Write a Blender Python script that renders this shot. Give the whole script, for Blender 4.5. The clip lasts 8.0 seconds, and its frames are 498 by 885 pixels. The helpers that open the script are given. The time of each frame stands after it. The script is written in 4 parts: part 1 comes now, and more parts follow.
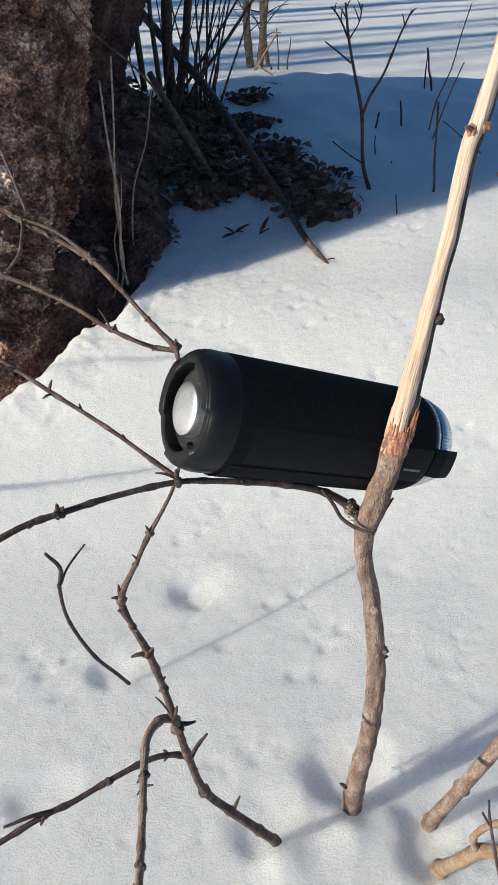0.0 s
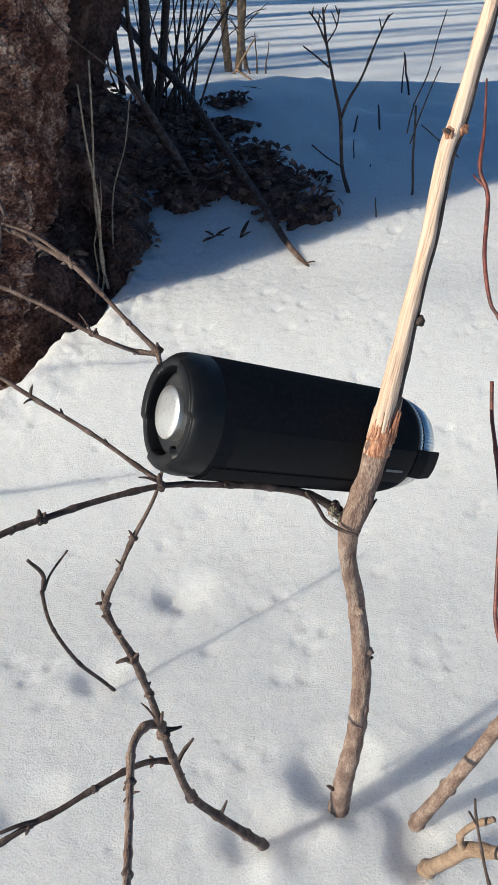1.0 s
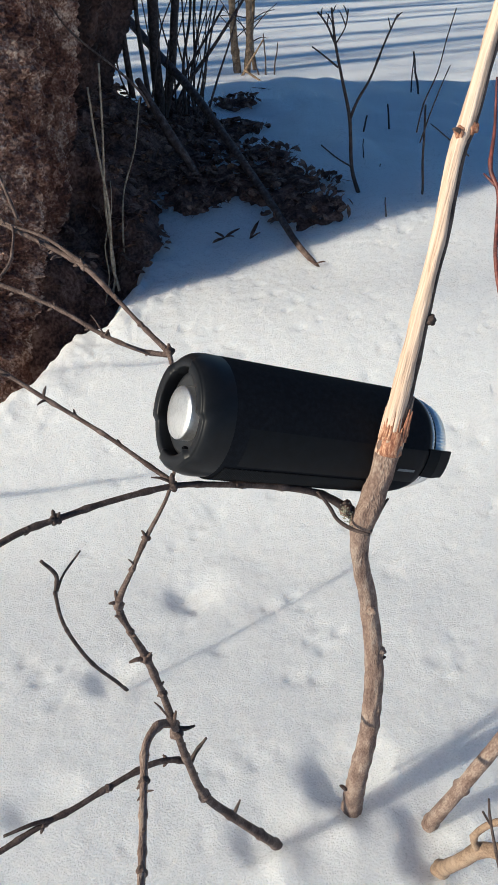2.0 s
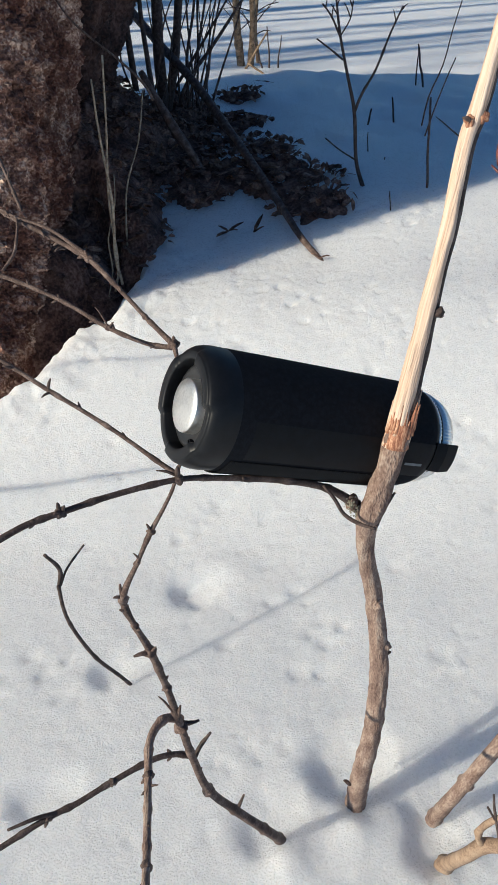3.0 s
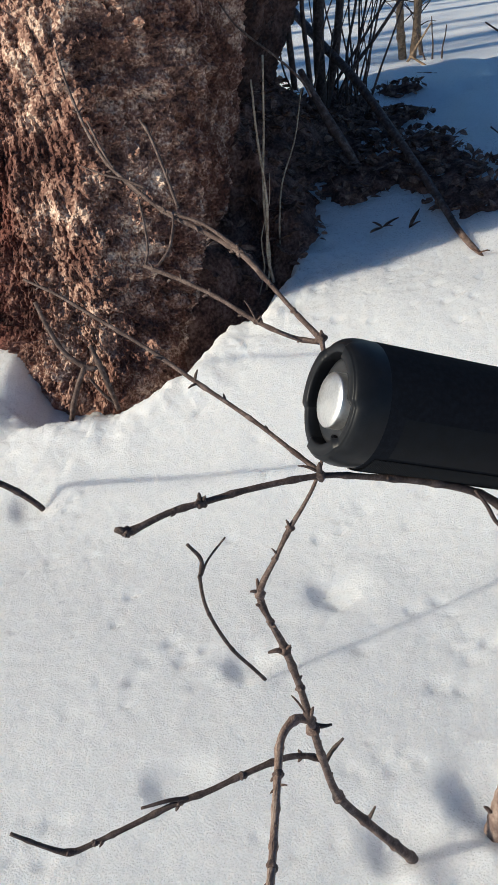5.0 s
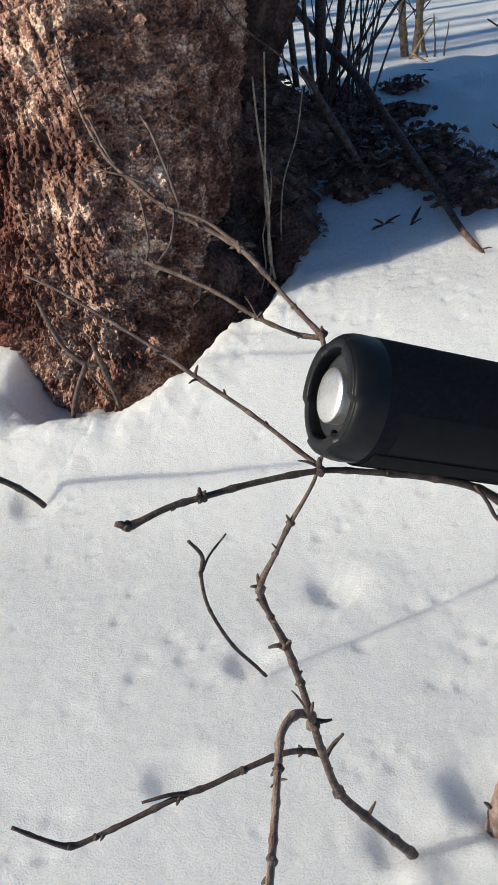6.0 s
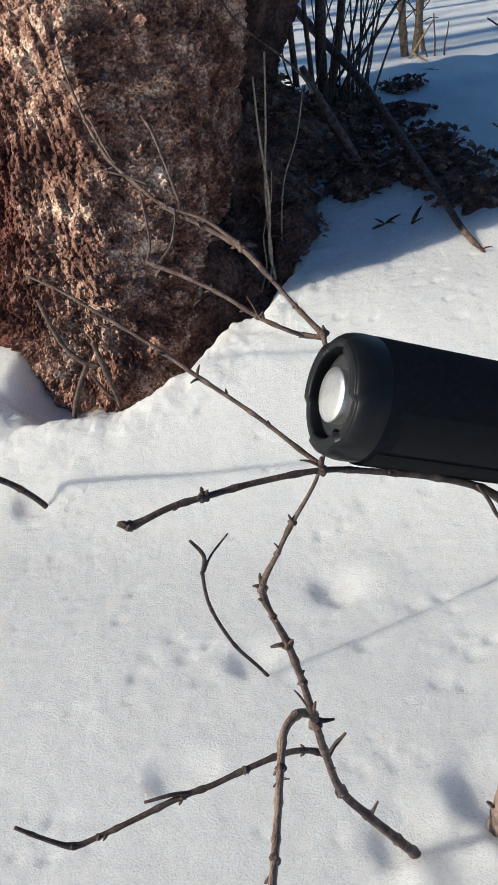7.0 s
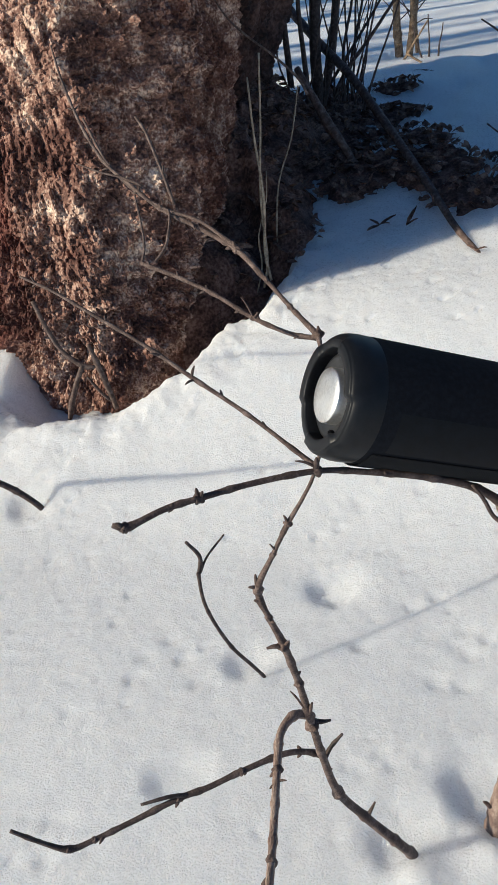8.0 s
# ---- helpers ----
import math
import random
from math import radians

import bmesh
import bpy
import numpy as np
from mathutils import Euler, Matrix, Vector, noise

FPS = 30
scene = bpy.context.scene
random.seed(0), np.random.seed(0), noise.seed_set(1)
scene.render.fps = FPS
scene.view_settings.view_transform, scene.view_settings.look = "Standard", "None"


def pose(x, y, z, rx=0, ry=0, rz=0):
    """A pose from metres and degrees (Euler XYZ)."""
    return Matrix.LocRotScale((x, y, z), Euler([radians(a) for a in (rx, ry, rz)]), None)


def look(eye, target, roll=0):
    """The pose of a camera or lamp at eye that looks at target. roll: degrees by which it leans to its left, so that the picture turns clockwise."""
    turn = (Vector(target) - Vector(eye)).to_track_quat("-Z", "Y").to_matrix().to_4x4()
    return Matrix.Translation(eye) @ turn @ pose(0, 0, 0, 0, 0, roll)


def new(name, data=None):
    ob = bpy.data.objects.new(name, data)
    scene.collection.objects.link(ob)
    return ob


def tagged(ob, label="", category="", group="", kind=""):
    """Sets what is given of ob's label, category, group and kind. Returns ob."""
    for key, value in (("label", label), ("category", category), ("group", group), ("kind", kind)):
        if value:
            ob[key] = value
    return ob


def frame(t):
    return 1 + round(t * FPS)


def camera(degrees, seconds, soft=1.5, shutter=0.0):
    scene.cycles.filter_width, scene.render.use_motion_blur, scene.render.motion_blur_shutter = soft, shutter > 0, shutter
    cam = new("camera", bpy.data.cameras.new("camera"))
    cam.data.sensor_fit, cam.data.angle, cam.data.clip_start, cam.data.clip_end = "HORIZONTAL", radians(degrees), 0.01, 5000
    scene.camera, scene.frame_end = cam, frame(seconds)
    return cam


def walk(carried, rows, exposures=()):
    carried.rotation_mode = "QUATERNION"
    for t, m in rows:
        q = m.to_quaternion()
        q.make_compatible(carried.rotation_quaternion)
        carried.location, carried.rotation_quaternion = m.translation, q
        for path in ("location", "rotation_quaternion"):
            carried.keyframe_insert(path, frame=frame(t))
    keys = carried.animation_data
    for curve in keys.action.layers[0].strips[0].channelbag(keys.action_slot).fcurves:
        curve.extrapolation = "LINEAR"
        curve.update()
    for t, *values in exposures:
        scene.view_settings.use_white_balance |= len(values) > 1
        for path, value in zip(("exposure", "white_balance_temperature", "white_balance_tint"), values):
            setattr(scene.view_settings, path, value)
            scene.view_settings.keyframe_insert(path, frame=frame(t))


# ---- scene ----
# camera: hand held, almost on one spot, panning to its left
cam = camera(39.2, 8.0)
walk(cam, [
    (0, pose(0, -0, 0.79, 52.945, -0.127, -0.199)),
    (0.5, pose(-0.0003, 0.0043, 0.7866, 52.841, -0.112, -0.521)),
    (1, pose(-0.0001, 0.0002, 0.7894, 53.233, -0.426, -1.728)),
    (1.5, pose(0.0004, -0.0019, 0.7909, 53.304, -0.178, -1.524)),
    (2, pose(-0.0009, -0.0014, 0.79, 53.296, 0.308, -1.202)),
    (3.5, pose(-0.0033, 0.0019, 0.7854, 52.665, 0.231, -0.539)),
    (4, pose(-0.0033, 0.0031, 0.7833, 52.602, 2.016, 3.319)),
    (4.5, pose(-0.0039, 0.0062, 0.7797, 52.785, 4.089, 7.463)),
    (5, pose(-0.0031, 0.0081, 0.7783, 53.446, 5.592, 9.865)),
    (6.5, pose(-0.0018, 0.0057, 0.7772, 53.271, 5.692, 10.03)),
    (7, pose(-0.0025, 0.0059, 0.7773, 53.314, 5.81, 9.97)),
    (7.5, pose(-0.0031, 0.007, 0.7769, 53.336, 5.902, 9.723)),
    (8, pose(-0.0019, 0.0067, 0.7769, 53.344, 5.804, 9.602)),
], exposures=[(0, 0.38, 4780, 2.2), (8, 0.38, 4780, 2.2)])

# ---------------------------------------------------------------- light
SUN_AZ, SUN_EL = 27.0, 25.0        # shadows run this far from +x towards +y
az, el = radians(SUN_AZ), radians(SUN_EL)
to_sun = Vector((-math.cos(az) * math.cos(el), -math.sin(az) * math.cos(el), math.sin(el)))
world = bpy.data.worlds.new("winter_sky")
scene.world = world
world.use_nodes = True
wn = world.node_tree.nodes
sky = wn.new("ShaderNodeTexSky")
sky.sky_type = "NISHITA"
sky.sun_disc = False
sky.sun_elevation = el
sky.sun_rotation = math.atan2(to_sun.x, to_sun.y)
sky.air_density, sky.dust_density, sky.ozone_density = 1.0, 0.1, 1.6
world.node_tree.links.new(sky.outputs[0], wn["Background"].inputs[0])
wn["Background"].inputs[1].default_value = 0.047
lamp = bpy.data.lights.new("sun", "SUN")
lamp.energy, lamp.angle, lamp.color = 5.0, radians(0.53), (1.0, 0.712, 0.42)
sun = new("sun", lamp)
sun.matrix_world = look((0, 0, 0), -to_sun)

# ---------------------------------------------------------------- helpers


def material(name, colour, rough=0.7, metal=0.0, dark=None, scale=40.0, fine=300.0, bump=0.3, depth=0.002,
             stretch=(1, 1, 1), light=None, spec=0.5, contrast=(0.40, 0.61), by_object=0.0):
    """Two scales of noise mix dark, colour and light; both give relief."""
    m = bpy.data.materials.new(name)
    m.use_nodes = True
    n, links = m.node_tree.nodes, m.node_tree.links
    b = n["Principled BSDF"]
    b.inputs["Roughness"].default_value, b.inputs["Metallic"].default_value = rough, metal
    b.inputs["Specular IOR Level"].default_value = spec
    co = n.new("ShaderNodeTexCoord")
    mp = n.new("ShaderNodeMapping")
    mp.inputs["Scale"].default_value = stretch
    links.new(co.outputs["Object"], mp.inputs[0])
    big, small = n.new("ShaderNodeTexNoise"), n.new("ShaderNodeTexNoise")
    for tex, s in ((big, scale), (small, fine)):
        tex.inputs["Scale"].default_value, tex.inputs["Detail"].default_value = s, 5.0
        links.new(mp.outputs[0], tex.inputs["Vector"])
    ramp = n.new("ShaderNodeValToRGB")
    dark = dark or tuple(0.6 * v for v in colour)
    light = light or tuple(min(1, 1.25 * v) for v in colour)
    ramp.color_ramp.elements[0].position, ramp.color_ramp.elements[1].position = contrast
    ramp.color_ramp.elements[0].color, ramp.color_ramp.elements[1].color = (*dark, 1), (*light, 1)
    mid = ramp.color_ramp.elements.new(0.5)
    mid.color = (*colour, 1)
    mix = n.new("ShaderNodeMath")
    mix.operation = "MULTIPLY_ADD"
    links.new(small.outputs[0], mix.inputs[0])
    mix.inputs[1].default_value = 0.45
    half = n.new("ShaderNodeMath")
    half.operation = "MULTIPLY"
    half.inputs[1].default_value = 0.55
    links.new(big.outputs[0], half.inputs[0])
    links.new(half.outputs[0], mix.inputs[2])
    value = mix.outputs[0]
    if by_object:
        info = n.new("ShaderNodeObjectInfo")
        shift = n.new("ShaderNodeMath")
        shift.operation = "MULTIPLY_ADD"
        shift.inputs[1].default_value = by_object
        links.new(info.outputs["Random"], shift.inputs[0])
        links.new(value, shift.inputs[2])
        value = shift.outputs[0]
    links.new(value, ramp.inputs[0])
    links.new(ramp.outputs[0], b.inputs["Base Color"])
    if bump:
        bp = n.new("ShaderNodeBump")
        bp.inputs["Strength"].default_value, bp.inputs["Distance"].default_value = bump, depth
        links.new(mix.outputs[0], bp.inputs["Height"])
        links.new(bp.outputs[0], b.inputs["Normal"])
    return m


def link_mesh(name, verts, faces, mat, parent=None, label="", smooth=True):
    me = bpy.data.meshes.new(name)
    me.from_pydata(verts, [], faces)
    me.polygons.foreach_set("use_smooth", [smooth] * len(me.polygons))
    me.materials.append(mat)
    ob = new(name, me)
    ob.parent = parent
    if label:
        tagged(ob, label)
    return ob


def part(name, bm, mat, parent, label="", smooth=False):
    me = bpy.data.meshes.new(name)
    bmesh.ops.recalc_face_normals(bm, faces=bm.faces)
    bm.to_mesh(me)
    bm.free()
    me.polygons.foreach_set("use_smooth", [smooth] * len(me.polygons))
    me.materials.append(mat)
    ob = new(name, me)
    ob.parent = parent
    if label:
        tagged(ob, label)
    return ob


def thing(name, label, category, group="", at=(0, 0, 0)):
    ob = tagged(new(name), label, category, group)
    ob.matrix_world = pose(*at)
    return ob


def lattice(ix, iy, seed):
    h = (ix.astype(np.int64) * 374761393 + iy.astype(np.int64) * 668265263 + seed * 1442695041) & 0xFFFFFFFF
    h = ((h ^ (h >> 13)) * 1274126177) & 0xFFFFFFFF
    return ((h ^ (h >> 16)) & 0xFFFF) / 65535.0


def field(x, y, scale, seed=0, octaves=1):
    """Smooth value noise from -1 to 1 over arrays."""
    out, amp, total = 0.0, 1.0, 0.0
    for o in range(octaves):
        u, v = x * scale, y * scale
        iu, iv = np.floor(u), np.floor(v)
        fu, fv = u - iu, v - iv
        fu, fv = fu * fu * (3 - 2 * fu), fv * fv * (3 - 2 * fv)
        a, b = lattice(iu, iv, seed + o), lattice(iu + 1, iv, seed + o)
        c, d = lattice(iu, iv + 1, seed + o), lattice(iu + 1, iv + 1, seed + o)
        out = out + amp * (2 * ((a * (1 - fu) + b * fu) * (1 - fv) + (c * (1 - fu) + d * fu) * fv) - 1)
        total, amp, scale = total + amp, amp * 0.5, scale * 2.03
    return out / total


def smooth_points(points, step):
    """Catmull-Rom through points of (x, y, z, r)."""
    p = np.array(points, float)
    p = np.vstack([2 * p[0] - p[1], p, 2 * p[-1] - p[-2]])
    out = []
    for a, b, c, d in zip(p, p[1:], p[2:], p[3:]):
        count = max(1, int(np.linalg.norm(c[:3] - b[:3]) / step))
        for t in np.arange(count) / count:
            out.append(0.5 * (2 * b + (c - a) * t + (2 * a - 5 * b + 4 * c - d) * t * t + (3 * b - a - 3 * c + d) * t ** 3))
    out.append(p[-2])
    return np.array(out)


def tube(points, step=0.006, sides=9, rough=0.035, nodes=0, seed=0, cap=True):
    """Vertices and faces of a round, slightly knobbly branch through points of (x, y, z, r); nodes: swellings along it."""
    rng = random.Random(seed)
    path = smooth_points(points, step)
    count = len(path)
    swell = np.ones(count)
    for k in range(nodes):
        c = (k + 0.35 + 0.3 * rng.random()) / nodes * count
        swell += 0.30 * np.exp(-((np.arange(count) - c) * step / 0.0026) ** 2)
    verts, faces, side = [], [], None
    for i, (x, y, z, r) in enumerate(path):
        ahead = Vector(path[min(i + 1, count - 1)][:3] - path[max(i - 1, 0)][:3]).normalized()
        if side is None:
            side = ahead.orthogonal().normalized()
        side = (side - ahead * side.dot(ahead)).normalized()
        over = ahead.cross(side)
        for k in range(sides):
            a = 2 * math.pi * k / sides
            w = max(r, 0.0004) * swell[i] * (1 + rough * noise.noise((40 * x + 3 * math.cos(a), 40 * y + 3 * math.sin(a), 60 * z + seed)) * 2)
            q = Vector((x, y, z)) + (side * math.cos(a) + over * math.sin(a)) * w
            verts.append(q[:])
        if i:
            for k in range(sides):
                a, b = (i - 1) * sides + k, (i - 1) * sides + (k + 1) % sides
                faces.append((a, b, b + sides, a + sides))
    if cap:
        faces.append(tuple(reversed(range(sides))))
        faces.append(tuple(range((count - 1) * sides, count * sides)))
    return verts, faces


def branch(name, points, mat, parent, label="", **kw):
    """A branch whose own z runs along it, so that its grain does too."""
    v, f = tube(points, **kw)
    way = Vector(points[-1][:3]) - Vector(points[0][:3])
    own = Matrix.Translation(points[0][:3]) @ way.to_track_quat("Z", "Y").to_matrix().to_4x4()
    back = own.inverted()
    ob = link_mesh(name, [(back @ Vector(q))[:] for q in v], f, mat, parent, label)
    ob.matrix_local = own
    return ob


# ---------------------------------------------------------------- materials
snow = material("snow", (0.855, 0.868, 0.885), rough=0.55, dark=(0.835, 0.85, 0.87), light=(0.88, 0.888, 0.90), scale=70, fine=420, bump=1.0, depth=0.006, spec=0.4)
bark_grey = material("bark_grey", (0.25, 0.178, 0.142), rough=0.9, dark=(0.095, 0.056, 0.045), light=(0.44, 0.36, 0.295), scale=120, fine=850, bump=1.0, depth=0.004, stretch=(1, 1, 0.35), contrast=(0.34, 0.66))
bark_dark = material("bark_dark", (0.062, 0.042, 0.036), rough=0.75, dark=(0.024, 0.016, 0.014), light=(0.15, 0.115, 0.10), scale=120, fine=800, bump=0.8, depth=0.0010, contrast=(0.36, 0.68))
bark_tan = material("bark_tan", (0.30, 0.215, 0.145), rough=0.8, dark=(0.12, 0.075, 0.052), light=(0.43, 0.335, 0.24), scale=90, fine=700, bump=0.7, depth=0.0014, contrast=(0.30, 0.70))
bark_mid = material("bark_mid", (0.098, 0.066, 0.054), rough=0.8, dark=(0.035, 0.021, 0.018), light=(0.27, 0.21, 0.18), scale=110, fine=900, bump=0.8, depth=0.0012, contrast=(0.36, 0.70))
bark_red = material("bark_red", (0.12, 0.035, 0.03), rough=0.5, dark=(0.05, 0.02, 0.02), light=(0.22, 0.07, 0.05), scale=80, fine=500, bump=0.3, depth=0.0006)
bare_wood = material("bare_wood", (0.66, 0.50, 0.37), rough=0.75, dark=(0.33, 0.20, 0.13), light=(0.76, 0.625, 0.50), scale=45, fine=160, stretch=(7, 7, 0.10), bump=1.0, depth=0.0018, contrast=(0.30, 0.62))
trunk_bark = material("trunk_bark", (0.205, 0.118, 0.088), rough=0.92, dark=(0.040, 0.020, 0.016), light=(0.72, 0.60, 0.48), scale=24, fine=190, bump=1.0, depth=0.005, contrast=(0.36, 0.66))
# darker copy of the trunk bark: the deep recess's shade is in its colour
shade_bark = material("shade_bark", (0.058, 0.030, 0.024), rough=0.95, dark=(0.017, 0.009, 0.008), light=(0.13, 0.075, 0.058), scale=14, fine=110, bump=0.9, depth=0.008)
litter = material("litter", (0.12, 0.064, 0.048), rough=0.95, dark=(0.036, 0.019, 0.016), light=(0.26, 0.155, 0.115), scale=25, fine=160, bump=0.9, depth=0.008)
rubber = material("rubber", (0.008, 0.0092, 0.012), rough=0.42, dark=(0.007, 0.008, 0.010), light=(0.010, 0.011, 0.014), scale=200, fine=900, bump=0.08, depth=0.0003, spec=0.24)
fabric = material("fabric", (0.009, 0.0105, 0.015), rough=0.95, dark=(0.007, 0.0085, 0.012), light=(0.012, 0.014, 0.019), scale=300, fine=1800, bump=0.5, depth=0.0004, spec=0.12)
metal = material("brushed_metal", (0.86, 0.86, 0.85), rough=0.42, metal=1.0, dark=(0.76, 0.76, 0.75), light=(0.93, 0.93, 0.92), scale=60, fine=700, bump=0.15, depth=0.0003)

# weathered patches: tan where the bark has crumbled, dark red in between
tn, tl = trunk_bark.node_tree.nodes, trunk_bark.node_tree.links
tb = tn["Principled BSDF"]
old = tb.inputs["Base Color"].links[0].from_socket
patch, span, tone = tn.new("ShaderNodeTexNoise"), tn.new("ShaderNodeValToRGB"), tn.new("ShaderNodeMix")
patch.inputs["Scale"].default_value, patch.inputs["Detail"].default_value = 7.0, 4.0
span.color_ramp.elements[0].position, span.color_ramp.elements[1].position = 0.40, 0.62
span.color_ramp.elements[0].color, span.color_ramp.elements[1].color = (0.62, 0.46, 0.42, 1), (1.35, 1.32, 1.27, 1)
tone.data_type, tone.blend_type = "RGBA", "MULTIPLY"
tone.inputs["Factor"].default_value = 1.0
tl.new(tn["Texture Coordinate"].outputs["Object"], patch.inputs["Vector"])
tl.new(patch.outputs[0], span.inputs[0])
tl.new(old, tone.inputs[6])
tl.new(span.outputs[0], tone.inputs[7])
# multiplied darker and redder towards -x and higher up, with a noisy edge
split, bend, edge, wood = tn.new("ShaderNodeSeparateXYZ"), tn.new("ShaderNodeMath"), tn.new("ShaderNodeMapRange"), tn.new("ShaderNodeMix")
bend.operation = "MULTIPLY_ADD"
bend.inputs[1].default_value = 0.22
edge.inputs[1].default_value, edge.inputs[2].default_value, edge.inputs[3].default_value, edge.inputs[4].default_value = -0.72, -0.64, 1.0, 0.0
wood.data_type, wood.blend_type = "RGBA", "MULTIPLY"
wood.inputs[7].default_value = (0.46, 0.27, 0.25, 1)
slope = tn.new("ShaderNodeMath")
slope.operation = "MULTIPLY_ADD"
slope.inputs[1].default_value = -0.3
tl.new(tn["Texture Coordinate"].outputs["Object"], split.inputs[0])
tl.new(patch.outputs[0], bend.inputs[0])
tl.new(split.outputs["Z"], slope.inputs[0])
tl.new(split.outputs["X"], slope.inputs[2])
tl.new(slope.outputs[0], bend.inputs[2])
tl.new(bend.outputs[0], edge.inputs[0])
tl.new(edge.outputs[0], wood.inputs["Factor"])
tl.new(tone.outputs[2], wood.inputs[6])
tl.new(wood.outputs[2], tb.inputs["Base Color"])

bsdf = snow.node_tree.nodes["Principled BSDF"]
bsdf.inputs["Subsurface Weight"].default_value = 0.9
bsdf.inputs["Subsurface Radius"].default_value = (1.0, 0.95, 0.9)
glint = snow.node_tree.nodes.new("ShaderNodeTexVoronoi")          # ice grains that catch the sun
glint.inputs["Scale"].default_value = 340
tilt = snow.node_tree.nodes.new("ShaderNodeBump")
tilt.inputs["Strength"].default_value, tilt.inputs["Distance"].default_value = 1.0, 0.003
rarer = snow.node_tree.nodes.new("ShaderNodeTexNoise")
rarer.inputs["Scale"].default_value = 260
rare = snow.node_tree.nodes.new("ShaderNodeMapRange")
rare.inputs[1].default_value, rare.inputs[2].default_value, rare.inputs[4].default_value = 0.55, 0.60, 1.0
where = snow.node_tree.nodes.new("ShaderNodeTexCoord")
for a, c in ((where.outputs["Object"], glint.inputs["Vector"]), (where.outputs["Object"], rarer.inputs["Vector"]), (glint.outputs["Distance"], tilt.inputs["Height"]),
             (tilt.outputs[0], bsdf.inputs["Coat Normal"]), (rarer.outputs[0], rare.inputs[0]), (rare.outputs[0], bsdf.inputs["Coat Weight"])):
    snow.node_tree.links.new(a, c)
bsdf.inputs["Coat Roughness"].default_value = 0.2
bsdf.inputs["Subsurface Scale"].default_value = 0.09

# ---------------------------------------------------------------- snow ground


def step01(a, b, v):
    v = np.clip((v - a) / (b - a), 0, 1)
    return v * v * (3 - 2 * v)


# melt hollows: x, y, radius, depth; the steep ones stand beside stems
WELLS = ((0.101, 0.410, 0.034, 0.028), (0.128, 0.384, 0.022, 0.014), (0.010, 0.350, 0.026, 0.018), (0.190, 0.370, 0.024, 0.016), (0.188, 0.326, 0.024, 0.024), (-0.184, 0.549, 0.022, 0.016),
         (-0.086, 0.685, 0.026, 0.018), (-0.072, 0.668, 0.012, 0.010), (-0.611, 0.816, 0.026, 0.020), (-0.243, 0.384, 0.022, 0.013))
MOUNDS = ((0.112, 0.350, 0.022, 0.034), (0.036, 0.318, 0.02, 0.03), (-0.040, 0.722, 0.035, 0.012), (-0.155, 0.525, 0.02, 0.004), (0.145, 0.372, 0.025, 0.008), (0.05, 0.330, 0.03, 0.008), (-0.56, 0.85, 0.035, 0.014))
PITS = ((-0.293, 0.575), (-0.267, 0.545), (-0.323, 0.545), (-0.242, 0.569), (-0.378, 0.597), (-0.374, 0.654), (-0.239, 0.513), (-0.326, 0.51), (-0.394, 0.452), (-0.361, 0.32), (-0.354, 0.28), (0.069, 0.682), (0.034, 0.664), (0.087, 0.66), (0.106, 0.589), (0.087, 0.603), (0.093, 0.544), (0.128, 0.614), (-0.034, 0.589), (-0.007, 0.443), (0.011, 0.429), (-0.04, 0.423), (0.06, 0.546),
        (0.077, 1.323), (0.093, 1.264), (0.117, 1.291), (0.163, 1.345), (0.035, 1.312), (0.146, 1.281), (0.292, 1.234), (0.119, 1.214), (-0.017, 1.171), (0.221, 0.723), (-0.106, 0.783), (-0.091, 0.693), (0.102, 0.627), (0.254, 0.568), (0.291, 0.559))


def ground_height(x, y):
    bank = 1 - step01(3.1, 4.0, y)
    z = (0.17 * step01(0.7, 1.35, y) + 0.08 * step01(1.35, 1.9, y)) * bank
    z = z + 0.03 * np.sin(1.7 * x + 0.6) * step01(0.9, 1.7, y) * bank
    hollow = np.hypot(x + 0.645, y - 1.31) + 0.025 * field(x, y, 14.0, 17, 3)
    beside = np.hypot(x + 0.455, y - 1.425) + 0.03 * field(x, y, 16.0, 19, 3)
    z = z * (1 - (1 - step01(0.255, 0.345, hollow)) * (1 - 0.8 * step01(-0.66, -0.78, x))) * (0.2 + 0.8 * step01(0.19, 0.265, beside))
    rim = np.maximum(np.exp(-((hollow - 0.34) / 0.08) ** 2), np.exp(-((beside - 0.28) / 0.07) ** 2)) * (y > 0.7)
    z = z + rim * (0.010 * field(x, y, 26.0, 51, 2) + 0.005 * np.abs(field(x, y, 60.0, 53, 2)))
    z = z + (0.026 * field(x, y, 3.6, 57, 3) + 0.012 * field(x, y, 9.0, 63, 2)) * step01(1.75, 2.1, y) * bank
    near = 1 - step01(6, 14, np.hypot(x, y))
    z = z + near * (0.006 * field(x, y, 3.0, 3, 2) + 0.0010 * field(0.8 * x + 0.6 * y, 0.8 * y - 0.6 * x, 18.0, 5, 2))
    z = z + 0.03 * field(x, y, 0.35, 9, 2) * step01(4, 9, y)
    return z


def axis(lo, hi, step, far, grow=1.09):
    out, s, v = list(np.arange(lo, hi, step)), step, hi
    while v < far:
        out.append(v)
        s *= grow
        v += s
    s, v = step, lo
    while v > -far:
        s *= grow
        v -= s
        out.insert(0, v)
    return np.array(out)


def melt(dx, dy):
    """Distance from a hollow's middle: steep towards the sun, running out slowly on the far side."""
    along, across = dx * math.cos(az) + dy * math.sin(az), dy * math.cos(az) - dx * math.sin(az)
    return np.hypot(across, np.where(along > 0, along / 2.1, along * 1.15))


